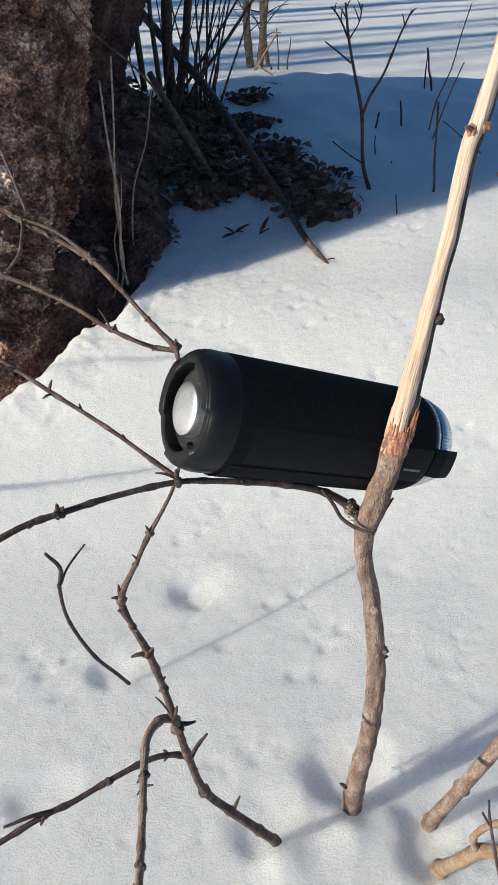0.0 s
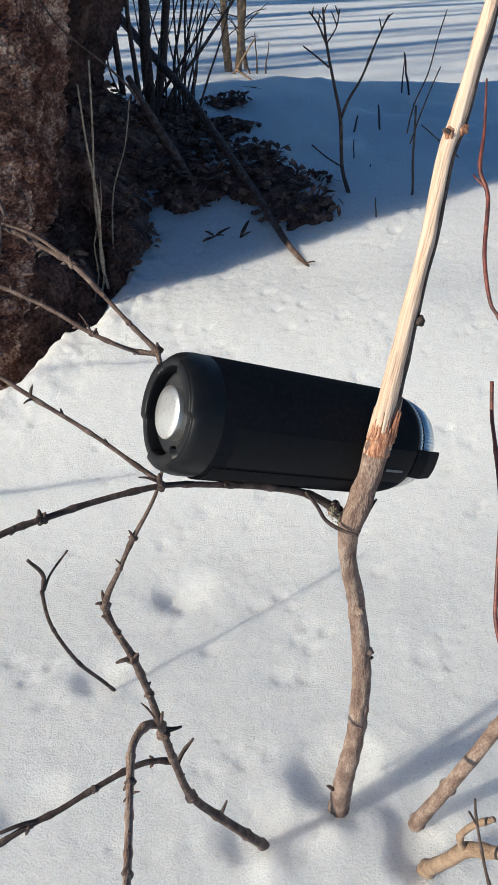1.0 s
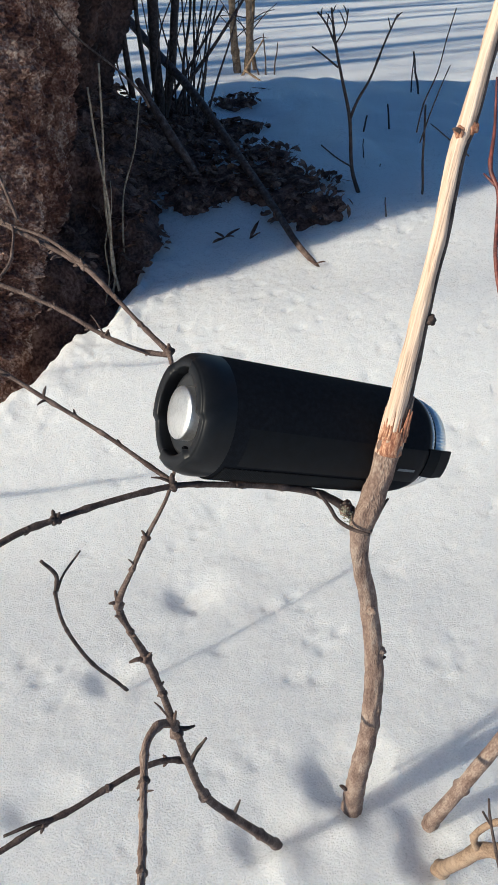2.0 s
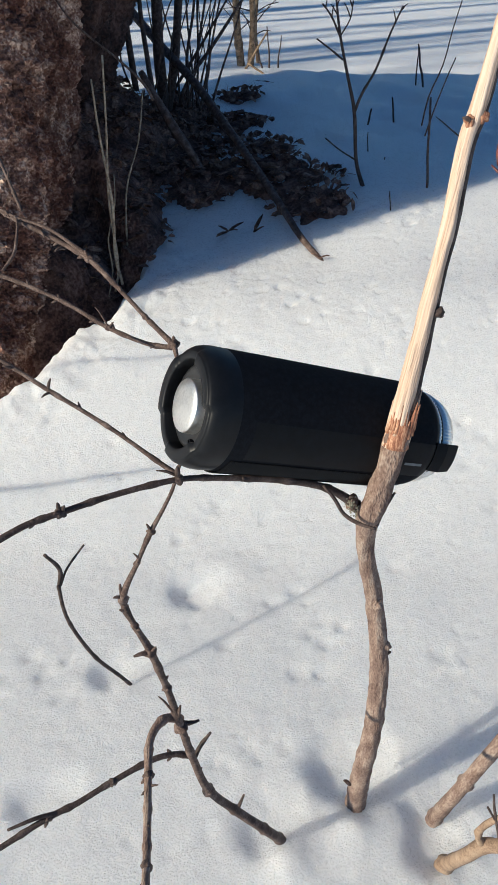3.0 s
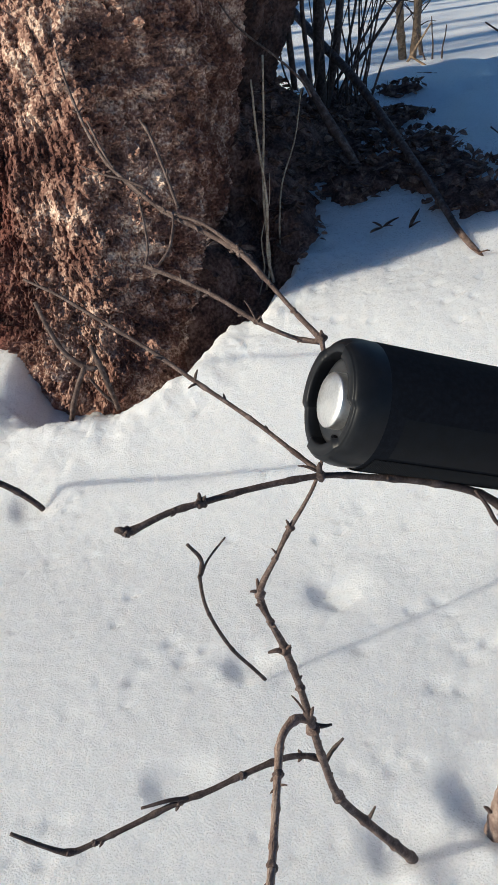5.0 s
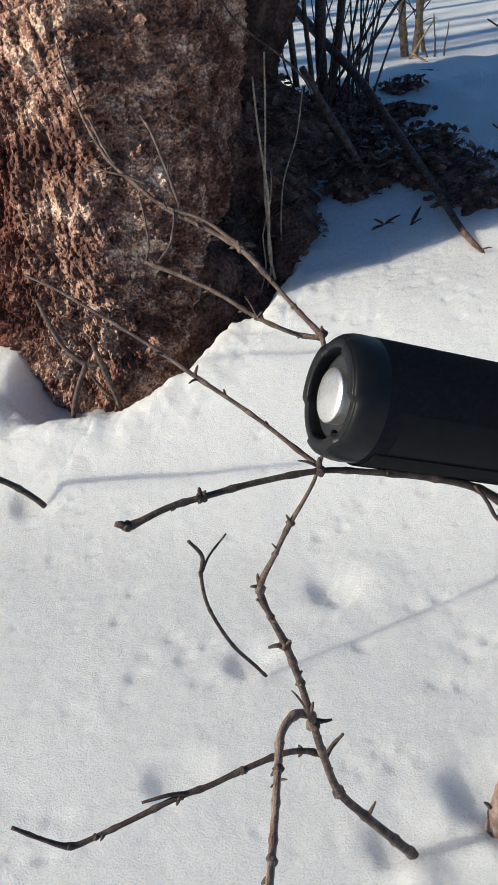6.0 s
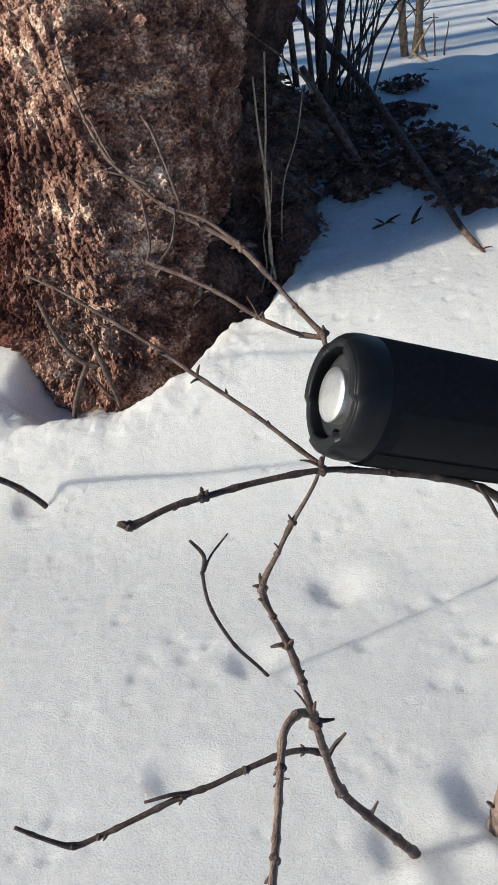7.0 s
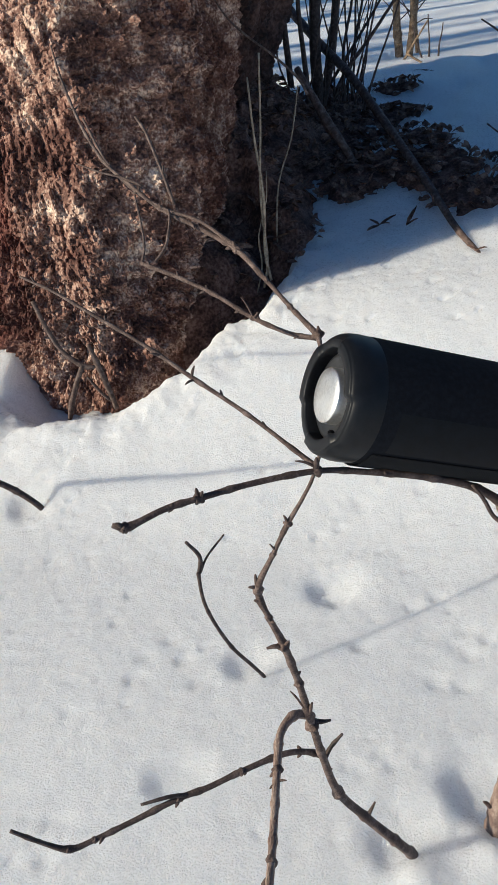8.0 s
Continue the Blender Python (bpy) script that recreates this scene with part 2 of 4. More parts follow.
def build_ground():
    gx, gy = axis(-0.85, 0.75, 0.0034, 900), axis(0.15, 1.75, 0.0034, 900, 1.07)
    x, y = np.meshgrid(gx, gy)
    z = ground_height(x, y)
    fine = (np.abs(x) < 1.4) & (y > 0) & (y < 3)
    z = z + np.where(fine, 0.0011 * field(x, y, 80, 21, 3), 0)
    wob = 1 + 0.22 * field(x, y, 45, 61, 2)
    for wx, wy, wr, wd in WELLS:
        d = melt(x - wx, y - wy) * wob
        z -= 0.62 * wd * np.exp(-(d / wr) ** 3)
        z += 0.05 * wd * np.exp(-((d - 1.7 * wr) / (0.5 * wr)) ** 2)
    for mx, my, mr, mh in MOUNDS:
        z += 0.3 * mh * np.exp(-(((x - mx) ** 2 + (y - my) ** 2) / mr ** 2))
    rng = np.random.RandomState(4)
    centres = [(rng.uniform(-0.8, 0.7), 0.75 + 1.0 * rng.rand()) for k in range(60)]
    pits = [(px, py, rng.uniform(0.0065, 0.0100), rng.uniform(0.005, 0.008)) for px, py in PITS]
    for k in range(330):
        cx, cy = centres[rng.randint(60)]
        pits.append((cx + rng.normal(0, 0.05), cy + rng.normal(0, 0.05), rng.uniform(0.0045, 0.0100), rng.uniform(0.003, 0.0075)))
    for k in range(110):
        pits.append((rng.uniform(-0.6, 0.45), rng.uniform(0.25, 0.8), rng.uniform(0.0035, 0.0080), rng.uniform(0.002, 0.0050)))
    for px, py, r, dep in pits:
        i0, i1 = np.searchsorted(gx, (px - 3 * r, px + 3 * r))
        j0, j1 = np.searchsorted(gy, (py - 3 * r, py + 3 * r))
        d = melt(x[j0:j1, i0:i1] - px, y[j0:j1, i0:i1] - py) * wob[j0:j1, i0:i1]
        z[j0:j1, i0:i1] -= 0.6 * dep * np.exp(-(d / r) ** 3)
    w, h = len(gx), len(gy)
    index = np.arange(w * h).reshape(h, w)
    quads = np.stack([index[:-1, :-1], index[:-1, 1:], index[1:, 1:], index[1:, :-1]], -1).reshape(-1, 4)
    me = bpy.data.meshes.new("ground")
    me.from_pydata(np.stack([x, y, z], -1).reshape(-1, 3).tolist(), [], quads.tolist())
    me.polygons.foreach_set("use_smooth", [True] * len(me.polygons))
    me.materials.append(snow)
    return tagged(new("ground", me), "sunlit granular snow with small melt pits and blue shade", "snow", kind="structure")


ground = build_ground()


def on_ground(x, y):
    return float(ground_height(np.array([x]), np.array([y]))[0])

# ---------------------------------------------------------------- old tree trunk


def lobe(foot, mid, foot_r, half, top, seed, lean=0.5, rings=330, dense=600, chunk=1.0, seen=0.82, ridge=0.0):
    """One lobe of the trunk: a rounded, undercut foot, an uneven outline and deep crumbling bark; finest on the side of the path."""
    base = on_ground(*foot) - 0.1
    heights = list(np.linspace(base, seen, rings)) + list(np.linspace(seen + 0.05, top, 24))
    facing = math.atan2(-mid[1], -mid[0])
    angles = [facing + radians(v) for v in list(np.linspace(-100, 100, dense, endpoint=False)) + list(np.linspace(100, 260, 60, endpoint=False))]
    sides = len(angles)
    turns = [(math.cos(a), math.sin(a)) for a in angles]
    # rounded-square outline, its flat face turned a little towards the sun
    boxes = [(abs(math.cos(a + radians(14)) / half[0]) ** 3.0 + abs(math.sin(a + radians(14)) / half[1]) ** 3.0) ** (-1 / 3.0) for a in angles]
    verts, faces = [], []
    for i, z in enumerate(heights):
        h = max(0.0, z - base - 0.1)
        s = min(1.0, h / lean)
        s = s * s * (3 - 2 * s)
        cx, cy = foot[0] + (mid[0] - foot[0]) * s, foot[1] + (mid[1] - foot[1]) * s
        tall = 0.1 + 0.5 * min(1.0, max(0.0, (z - 0.3) / 0.25))        # plates turn into upright ridges higher up
        for (ca, sa), box in zip(turns, boxes):
            r = (foot_r + (box - foot_r) * s) * (1 + 0.07 * noise.noise((ca * 1.5, sa * 1.5, z * 1.3 + seed)) + 0.05 * noise.noise((ca * 4, sa * 4, z * 2.0 + seed)))
            x, y = cx + ca * r, cy + sa * r
            plates = noise.noise((x * 11, y * 11, z * 5 + seed))
            zz = z * (1.25 - 0.5 * tall)
            d1, d2 = noise.voronoi((x * 30 + 2.0 * plates, y * 30, zz * 20 + 1.5 * plates))[0][:2]
            e1, e2 = noise.voronoi((x * 95 + plates, y * 95, zz * 80))[0][:2]
            lump = noise.noise((x * 62, y * 62, zz * 44 + seed))
            fine = noise.noise((x * 150, y * 150, z * 130)) + 0.6 * noise.noise((x * 330, y * 330, z * 300))
            off = (math.degrees(math.atan2(sa, ca)) + 38) / 50       # a blunt ridge whose sunny flank faces the path
            if ridge and -1 < off < 0.7:
                r += ridge * s * (0.5 + 0.5 * math.cos(math.pi * off / (1.0 if off < 0 else 0.7)))
            low = min(1.0, 0.35 + h / 0.16)
            r += chunk * low * (0.036 * plates + 0.026 * min(0.5, d2 - d1) + 0.012 * lump + 0.013 * min(0.5, e2 - e1) + 0.0072 * fine - 0.016)
            verts.append((cx + ca * r, cy + sa * r, z))
        if i:
            o = (i - 1) * sides
            for k in range(sides):
                n = (k + 1) % sides
                faces.append((o + k, o + n, o + n + sides, o + k + sides))
    faces.append(tuple(range((len(heights) - 1) * sides, len(heights) * sides)))
    return verts, faces


old_tree = thing("old_tree_trunk", "massive old tree trunk with crumbling red-brown bark rising from snow", "tree")
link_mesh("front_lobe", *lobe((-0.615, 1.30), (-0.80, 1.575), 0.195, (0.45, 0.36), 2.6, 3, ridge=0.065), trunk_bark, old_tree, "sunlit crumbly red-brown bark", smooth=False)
link_mesh("back_lobe", *lobe((-0.82, 2.08), (-0.80, 2.08), 0.42, (0.52, 0.52), 2.8, 11, rings=150, dense=300), shade_bark, old_tree, "shaded dark brown bark")

# earth and leaf litter that melts out of the snow at the trunk
EARTH = ((-0.45, 1.42, 0.20, 0.22), (-0.33, 1.47, 0.10, 0.18), (-0.34, 1.60, 0.20, 0.24), (-0.53, 1.72, 0.396, 0.414), (-0.36, 2.08, 0.378, 0.495), (0.02, 1.78, 0.243, 0.180), (0.11, 1.66, 0.090, 0.130), (0.19, 1.67, 0.080, 0.085), (0.09, 2.06, 0.108, 0.117), (-0.07, 2.34, 0.198, 0.135), (-0.47, 1.52, 0.150, 0.180), (0.00, 2.68, 0.090, 0.072), (0.10, 2.99, 0.063, 0.045), (-0.17, 2.55, 0.108, 0.090))


def earth_mask(x, y):
    m = np.full(x.shape, -1.0)
    wx, wy = x + 0.05 * field(x, y, 9, 31, 2), y + 0.07 * field(x, y, 8, 33, 2)
    for cx, cy, rx, ry in EARTH:
        m = np.maximum(m, 1 - np.hypot((wx - cx) / rx, (wy - cy) / ry))
    hole = np.hypot((wx + 0.015) / 0.12, (wy - 1.56) / 0.10)        # tongue of snow beside the trunk
    return np.minimum(m, (hole - 1) * 0.8) + 0.10 * field(x, y, 16, 35, 3)


def build_earth():
    gx, gy = np.arange(-1.1, 0.5, 0.009), np.arange(1.1, 3.3, 0.009)
    x, y = np.meshgrid(gx, gy)
    m = earth_mask(x, y)
    z = ground_height(x, y) - 0.012 + 0.05 * np.clip(m, -1, 0.35)
    z = z + 0.42 * step01(-0.05, -0.75, x) * step01(0.1, 0.8, m)
    z = z + np.clip(m * 4, 0, 1) * (0.016 * field(x, y, 30, 41, 3) + 0.010 * np.abs(field(x, y, 70, 43, 2)))
    keep = m > -0.25
    w, h = len(gx), len(gy)
    index = np.arange(w * h).reshape(h, w)
    ok = keep[:-1, :-1] & keep[:-1, 1:] & keep[1:, 1:] & keep[1:, :-1]
    quads = np.stack([index[:-1, :-1], index[:-1, 1:], index[1:, 1:], index[1:, :-1]], -1)[ok]
    used, back = np.unique(quads, return_inverse=True)
    pts = np.stack([x, y, z], -1).reshape(-1, 3)[used]
    ob = link_mesh("earth", pts.tolist(), back.reshape(-1, 4).tolist(), litter)
    return tagged(ob, "bare dark earth and leaf litter melting out of snow", "earth", kind="structure")


earth = build_earth()

# ---------------------------------------------------------------- branches: x, y, z and radius along each
STEM = ((0.1194, 0.3856, -0.0707, 0.013), (0.1166, 0.3755, -0.0015, 0.013), (0.1131, 0.3629, 0.0848, 0.0114), (0.1158, 0.3611, 0.182, 0.0102), (0.1114, 0.3599, 0.2717, 0.0094), (0.1013, 0.3659, 0.346, 0.0085), (0.0869, 0.3591, 0.4115, 0.0075), (0.083, 0.3523, 0.4523, 0.0088))
STICK = ((0.083, 0.3511, 0.4507, 0.0096), (0.0892, 0.3536, 0.4823, 0.0096), (0.0944, 0.3537, 0.5156, 0.0085), (0.0978, 0.3588, 0.5407, 0.0076), (0.1073, 0.374, 0.5974, 0.0059), (0.1158, 0.3877, 0.6438, 0.0052), (0.1219, 0.4021, 0.6861, 0.0052), (0.1264, 0.4059, 0.7011, 0.0054), (0.1317, 0.4121, 0.726, 0.0047), (0.1403, 0.4234, 0.7626, 0.0042))
BRANCH = ((0.0822, 0.355, 0.4525, 0.0044), (0.0716, 0.3577, 0.4643, 0.0035), (0.0522, 0.351, 0.4835, 0.0025), (0.0231, 0.3406, 0.4994, 0.0023), (-0.0124, 0.3265, 0.5137, 0.0019), (-0.0402, 0.3149, 0.5231, 0.0018), (-0.0753, 0.297, 0.5274, 0.0018), (-0.1015, 0.2803, 0.5299, 0.0018))
BRANCH_END = ((-0.1014, 0.2823, 0.531, 0.0018), (-0.1168, 0.2706, 0.5308, 0.0018), (-0.1308, 0.2588, 0.5299, 0.0019), (-0.1359, 0.255, 0.53, 0.002), (-0.1415, 0.2534, 0.5331, 0.0014))
TWIG_C = ((-0.0422, 0.327, 0.5164, 0.0018), (-0.0576, 0.3321, 0.5266, 0.0014), (-0.0763, 0.3392, 0.5387, 0.0013), (-0.0954, 0.3463, 0.5493, 0.0013), (-0.1178, 0.3529, 0.562, 0.0014), (-0.1455, 0.3635, 0.5766, 0.0012), (-0.1836, 0.3762, 0.594, 0.0011), (-0.2085, 0.3846, 0.6049, 0.0009), (-0.2314, 0.3911, 0.6126, 0.0009))
BUSH = ((0.0494, 0.3586, -0.0658, 0.005), (0.0337, 0.3386, -0.0006, 0.005), (0.019, 0.3199, 0.0604, 0.0047), (-0.0138, 0.3144, 0.1192, 0.0041), (-0.0371, 0.3091, 0.1702, 0.0037), (-0.0473, 0.3047, 0.2307, 0.0033), (-0.0538, 0.3037, 0.2791, 0.0031), (-0.0613, 0.3049, 0.3304, 0.0027), (-0.0696, 0.3059, 0.3732, 0.0028), (-0.0779, 0.3072, 0.3998, 0.0021), (-0.0839, 0.3118, 0.4224, 0.0024), (-0.0731, 0.3204, 0.4471, 0.0016), (-0.0632, 0.3299, 0.4664, 0.0017), (-0.0537, 0.3384, 0.481, 0.0013), (-0.0471, 0.3472, 0.4928, 0.0012), (-0.0425, 0.3653, 0.5067, 0.0011), (-0.0422, 0.3948, 0.5227, 0.0012), (-0.0473, 0.4292, 0.5333, 0.0015), (-0.0514, 0.4491, 0.5381, 0.0021))
TWIG_A = ((-0.0531, 0.461, 0.5314, 0.0024), (-0.0744, 0.4791, 0.5453, 0.0017), (-0.0951, 0.4977, 0.5599, 0.0019), (-0.1188, 0.5168, 0.576, 0.0023), (-0.1532, 0.5364, 0.5878, 0.0018), (-0.1854, 0.5499, 0.5992, 0.0015), (-0.2142, 0.5676, 0.6153, 0.0015), (-0.2392, 0.5851, 0.6296, 0.0014), (-0.265, 0.6155, 0.6529, 0.0013), (-0.2881, 0.6503, 0.6811, 0.0011), (-0.3058, 0.6841, 0.7061, 0.0008))
TWIG_B = ((-0.0538, 0.4594, 0.5295, 0.0021), (-0.0733, 0.4634, 0.5312, 0.0017), (-0.1018, 0.4738, 0.539, 0.0017), (-0.1322, 0.4901, 0.5502, 0.0016), (-0.1559, 0.5001, 0.5577, 0.0016), (-0.1749, 0.5061, 0.5634, 0.0018), (-0.1965, 0.5118, 0.5695, 0.0015))
TWIG_D = ((-0.1737, 0.5521, 0.6017, 0.0013), (-0.1879, 0.5754, 0.6253, 0.0012), (-0.2019, 0.5961, 0.6471, 0.0012), (-0.2119, 0.6066, 0.6575, 0.001))
TWIG_E = ((-0.1952, 0.5123, 0.5698, 0.0011), (-0.1931, 0.5188, 0.5811, 0.0009), (-0.1956, 0.5275, 0.5984, 0.0009), (-0.1993, 0.5358, 0.6157, 0.0007))
TWIG_F = ((-0.1848, 0.5121, 0.5696, 0.0009), (-0.1761, 0.5208, 0.5798, 0.0011), (-0.1745, 0.5362, 0.5945, 0.0009), (-0.1757, 0.5421, 0.5993, 0.0008))
TWIG_G = ((-0.2017, 0.5653, 0.6131, 0.0012), (-0.2185, 0.5687, 0.6197, 0.001), (-0.2376, 0.5702, 0.6247, 0.0008), (-0.2569, 0.5732, 0.6316, 0.0006))
SPUR_DOWN = ((-0.0546, 0.3114, 0.2791, 0.0033), (-0.0662, 0.3012, 0.2948, 0.0033), (-0.0742, 0.283, 0.2989, 0.0031), (-0.0727, 0.2536, 0.3018, 0.0029), (-0.0687, 0.2179, 0.3125, 0.0027), (-0.0648, 0.1848, 0.3268, 0.0026), (-0.061, 0.1488, 0.3456, 0.0025))
SPUR_LEFT = ((-0.0457, 0.3098, 0.2235, 0.0027), (-0.0612, 0.3071, 0.2336, 0.0024), (-0.0805, 0.2985, 0.2405, 0.0024), (-0.1094, 0.2801, 0.2428, 0.0023), (-0.1334, 0.2641, 0.2433, 0.0023), (-0.1533, 0.2532, 0.2441, 0.0023), (-0.1836, 0.2326, 0.2441, 0.0021), (-0.2094, 0.2157, 0.244, 0.002), (-0.2245, 0.2066, 0.2455, 0.0023), (-0.2398, 0.2039, 0.2554, 0.0017), (-0.262, 0.2026, 0.2728, 0.0014))
SPUR_FORK = ((-0.1473, 0.2564, 0.2446, 0.0018), (-0.1604, 0.2499, 0.2506, 0.0016), (-0.1789, 0.2407, 0.2531, 0.0011))
SPUR_RIGHT = ((-0.0466, 0.3096, 0.2236, 0.0023), (-0.0411, 0.3135, 0.2352, 0.0017), (-0.0325, 0.318, 0.2468, 0.0011))
SPUR_RIGHT2 = ((-0.0571, 0.3102, 0.2783, 0.0022), (-0.048, 0.307, 0.2796, 0.0015), (-0.0398, 0.3081, 0.2816, 0.0009))
SPUR_LOW = ((-0.0141, 0.3258, 0.0912, 0.0022), (-0.0105, 0.3257, 0.1067, 0.0018), (-0.0061, 0.3294, 0.1184, 0.0009))
Y_STEM = ((-0.1328, 0.533, -0.0319, 0.0022), (-0.1483, 0.5305, -0.0021, 0.0022), (-0.1613, 0.5285, 0.0228, 0.0023), (-0.1863, 0.5244, 0.0702, 0.0023), (-0.2069, 0.5266, 0.1315, 0.0022), (-0.212, 0.5347, 0.1763, 0.0022), (-0.2091, 0.543, 0.2017, 0.0024), (-0.2214, 0.5416, 0.2276, 0.0019))
Y_ARM = ((-0.2103, 0.5374, 0.1827, 0.0016), (-0.2019, 0.5472, 0.2, 0.0013), (-0.1831, 0.5641, 0.2197, 0.0011))
STUB = ((0.2001, 0.3749, -0.0699, 0.0078), (0.2012, 0.3596, -0.0016, 0.0078), (0.2027, 0.3381, 0.0941, 0.0068), (0.2232, 0.3317, 0.2019, 0.0061), (0.2416, 0.3238, 0.316, 0.0051), (0.2573, 0.3177, 0.416, 0.0042))
STUB_LOW = ((0.1991, 0.3319, -0.0679, 0.0074), (0.2004, 0.3117, -0.0009, 0.0074), (0.2019, 0.2881, 0.0776, 0.0065), (0.2145, 0.2868, 0.1009, 0.007), (0.2309, 0.2788, 0.1153, 0.006), (0.2635, 0.2601, 0.1406, 0.0052))
STUB_ARM = ((0.2134, 0.2868, 0.1009, 0.0044), (0.206, 0.2895, 0.121, 0.003), (0.2149, 0.291, 0.1396, 0.003), (0.2285, 0.2869, 0.1592, 0.0025))
STUB_TWIG = ((0.2083, 0.293, 0.1838, 0.001), (0.211, 0.2846, 0.1643, 0.0012), (0.2196, 0.2617, 0.1257, 0.0014), (0.226, 0.2468, 0.1061, 0.0017))
STUB_TWIG2 = ((0.2108, 0.283, 0.1605, 0.001), (0.2039, 0.2881, 0.1722, 0.001))
RED_LOW = ((0.3853, 0.3407, -0.0647, 0.0035), (0.359, 0.3293, -0.0008, 0.0035), (0.2678, 0.2898, 0.2206, 0.0028), (0.228, 0.3102, 0.2961, 0.0022), (0.2111, 0.3485, 0.3381, 0.0019), (0.213, 0.376, 0.3666, 0.0017), (0.2184, 0.4147, 0.4104, 0.0017), (0.2172, 0.4461, 0.4439, 0.0017), (0.2151, 0.4643, 0.4648, 0.0016), (0.2165, 0.4845, 0.4869, 0.0016))
RED_UP = ((0.441, 0.3442, -0.0668, 0.0039), (0.4156, 0.3455, -0.0016, 0.0039), (0.3096, 0.3511, 0.2711, 0.0026), (0.2567, 0.4099, 0.414, 0.0021), (0.2353, 0.4701, 0.4935, 0.0017), (0.2217, 0.5099, 0.5294, 0.0015), (0.2152, 0.5219, 0.5402, 0.0016), (0.2136, 0.5509, 0.5672, 0.0018), (0.2196, 0.5872, 0.6044, 0.0018), (0.2144, 0.6047, 0.6224, 0.0018), (0.2204, 0.6298, 0.648, 0.0014), (0.2247, 0.6611, 0.6818, 0.0008))
RED_SIDE = ((0.2191, 0.5925, 0.6097, 0.0012), (0.2119, 0.5996, 0.6156, 0.001), (0.2093, 0.604, 0.618, 0.0006))
TOP_RED = ((-0.1676, 1.5042, 0.4958, 0.0051), (-0.1842, 1.5055, 0.5257, 0.0051), (-0.2271, 1.5053, 0.5666, 0.0041), (-0.2719, 1.5082, 0.6, 0.004), (-0.3103, 1.5123, 0.6334, 0.0035), (-0.3353, 1.5176, 0.6684, 0.003))
LOG_A = ((0.2, 1.3853, 0.1716, 0.0058), (0.1689, 1.4445, 0.1923, 0.0058), (0.1309, 1.5169, 0.2176, 0.0071), (0.0851, 1.6508, 0.2553, 0.0089), (-0.0083, 1.8883, 0.3286, 0.0105), (-0.1195, 2.1637, 0.4104, 0.0115), (-0.2328, 2.4225, 0.4702, 0.0125), (-0.3626, 2.6971, 0.5509, 0.0135), (-0.5088, 2.9813, 0.6441, 0.0134))
LOG_B = ((-0.0633, 1.8111, 0.2176, 0.0104), (-0.1178, 1.8221, 0.3114, 0.0135), (-0.1557, 1.8561, 0.3562, 0.0169), (-0.2049, 1.9071, 0.4235, 0.0127), (-0.2401, 1.9454, 0.4739, 0.011))
SAPLING = ((0.3151, 1.6717, 0.2026, 0.0075), (0.2996, 1.7155, 0.255, 0.0075), (0.2838, 1.7602, 0.3085, 0.0063), (0.2732, 1.7785, 0.4124, 0.0061), (0.2535, 1.7951, 0.4874, 0.0049), (0.2332, 1.8136, 0.5648, 0.0043), (0.2221, 1.8355, 0.6335, 0.0032))
SAP_R = ((0.2732, 1.7785, 0.4124, 0.0056), (0.2876, 1.7786, 0.4525, 0.0044), (0.3156, 1.7849, 0.5008, 0.0038), (0.344, 1.8056, 0.5682, 0.0032), (0.3708, 1.8251, 0.6208, 0.0026))
SAP_L = ((0.2407, 1.7992, 0.5192, 0.0033), (0.2112, 1.805, 0.54, 0.0027), (0.1795, 1.8107, 0.5606, 0.0021))
SAP_T = ((0.2332, 1.8121, 0.5628, 0.0032), (0.2119, 1.822, 0.6024, 0.0027), (0.1906, 1.8303, 0.6264, 0.0021))
SAP_T2 = ((0.2332, 1.8136, 0.5648, 0.0027), (0.2536, 1.8181, 0.5974, 0.0021), (0.2599, 1.8331, 0.6306, 0.0021))
SAP_LOW = ((0.2838, 1.7602, 0.3085, 0.0029), (0.2443, 1.7668, 0.3303, 0.0023), (0.2079, 1.7765, 0.3562, 0.0023))
STICK_BARK = ((0.0862, 0.3497, 0.4705, 0.0088), (0.0892, 0.3536, 0.4823, 0.009), (0.0944, 0.3537, 0.5156, 0.0085), (0.097, 0.3567, 0.5278, 0.0082))
PEEL = ((0.0496, 0.3466, 0.4893, 0.0009), (0.0575, 0.344, 0.4793, 0.0013), (0.0639, 0.3428, 0.4677, 0.0014), (0.0733, 0.3389, 0.4626, 0.0014), (0.0851, 0.3349, 0.4607, 0.0009))
ROOT_A = ((-0.6565, 1.119, 0.2526, 0.0043), (-0.6361, 1.1066, 0.1941, 0.0047), (-0.6157, 1.1008, 0.1545, 0.0047), (-0.5816, 1.0983, 0.1248, 0.0058), (-0.558, 1.1011, 0.1207, 0.0037))
ROOT_B = ((-0.5804, 1.0972, 0.128, 0.0051), (-0.6014, 1.0873, 0.0864, 0.0055), (-0.6197, 1.081, 0.0437, 0.0056), (-0.633, 1.0817, 0.0085, 0.005))
ROOT_C = ((-0.5644, 1.1102, 0.1651, 0.004), (-0.5506, 1.103, 0.1158, 0.0061), (-0.5384, 1.0985, 0.0602, 0.0055), (-0.5336, 1.0977, 0.0272, 0.0049))
ROOT_D = ((-0.5763, 1.0938, 0.102, 0.0027), (-0.5536, 1.0933, 0.0634, 0.0031), (-0.5359, 1.0964, 0.0415, 0.0024))
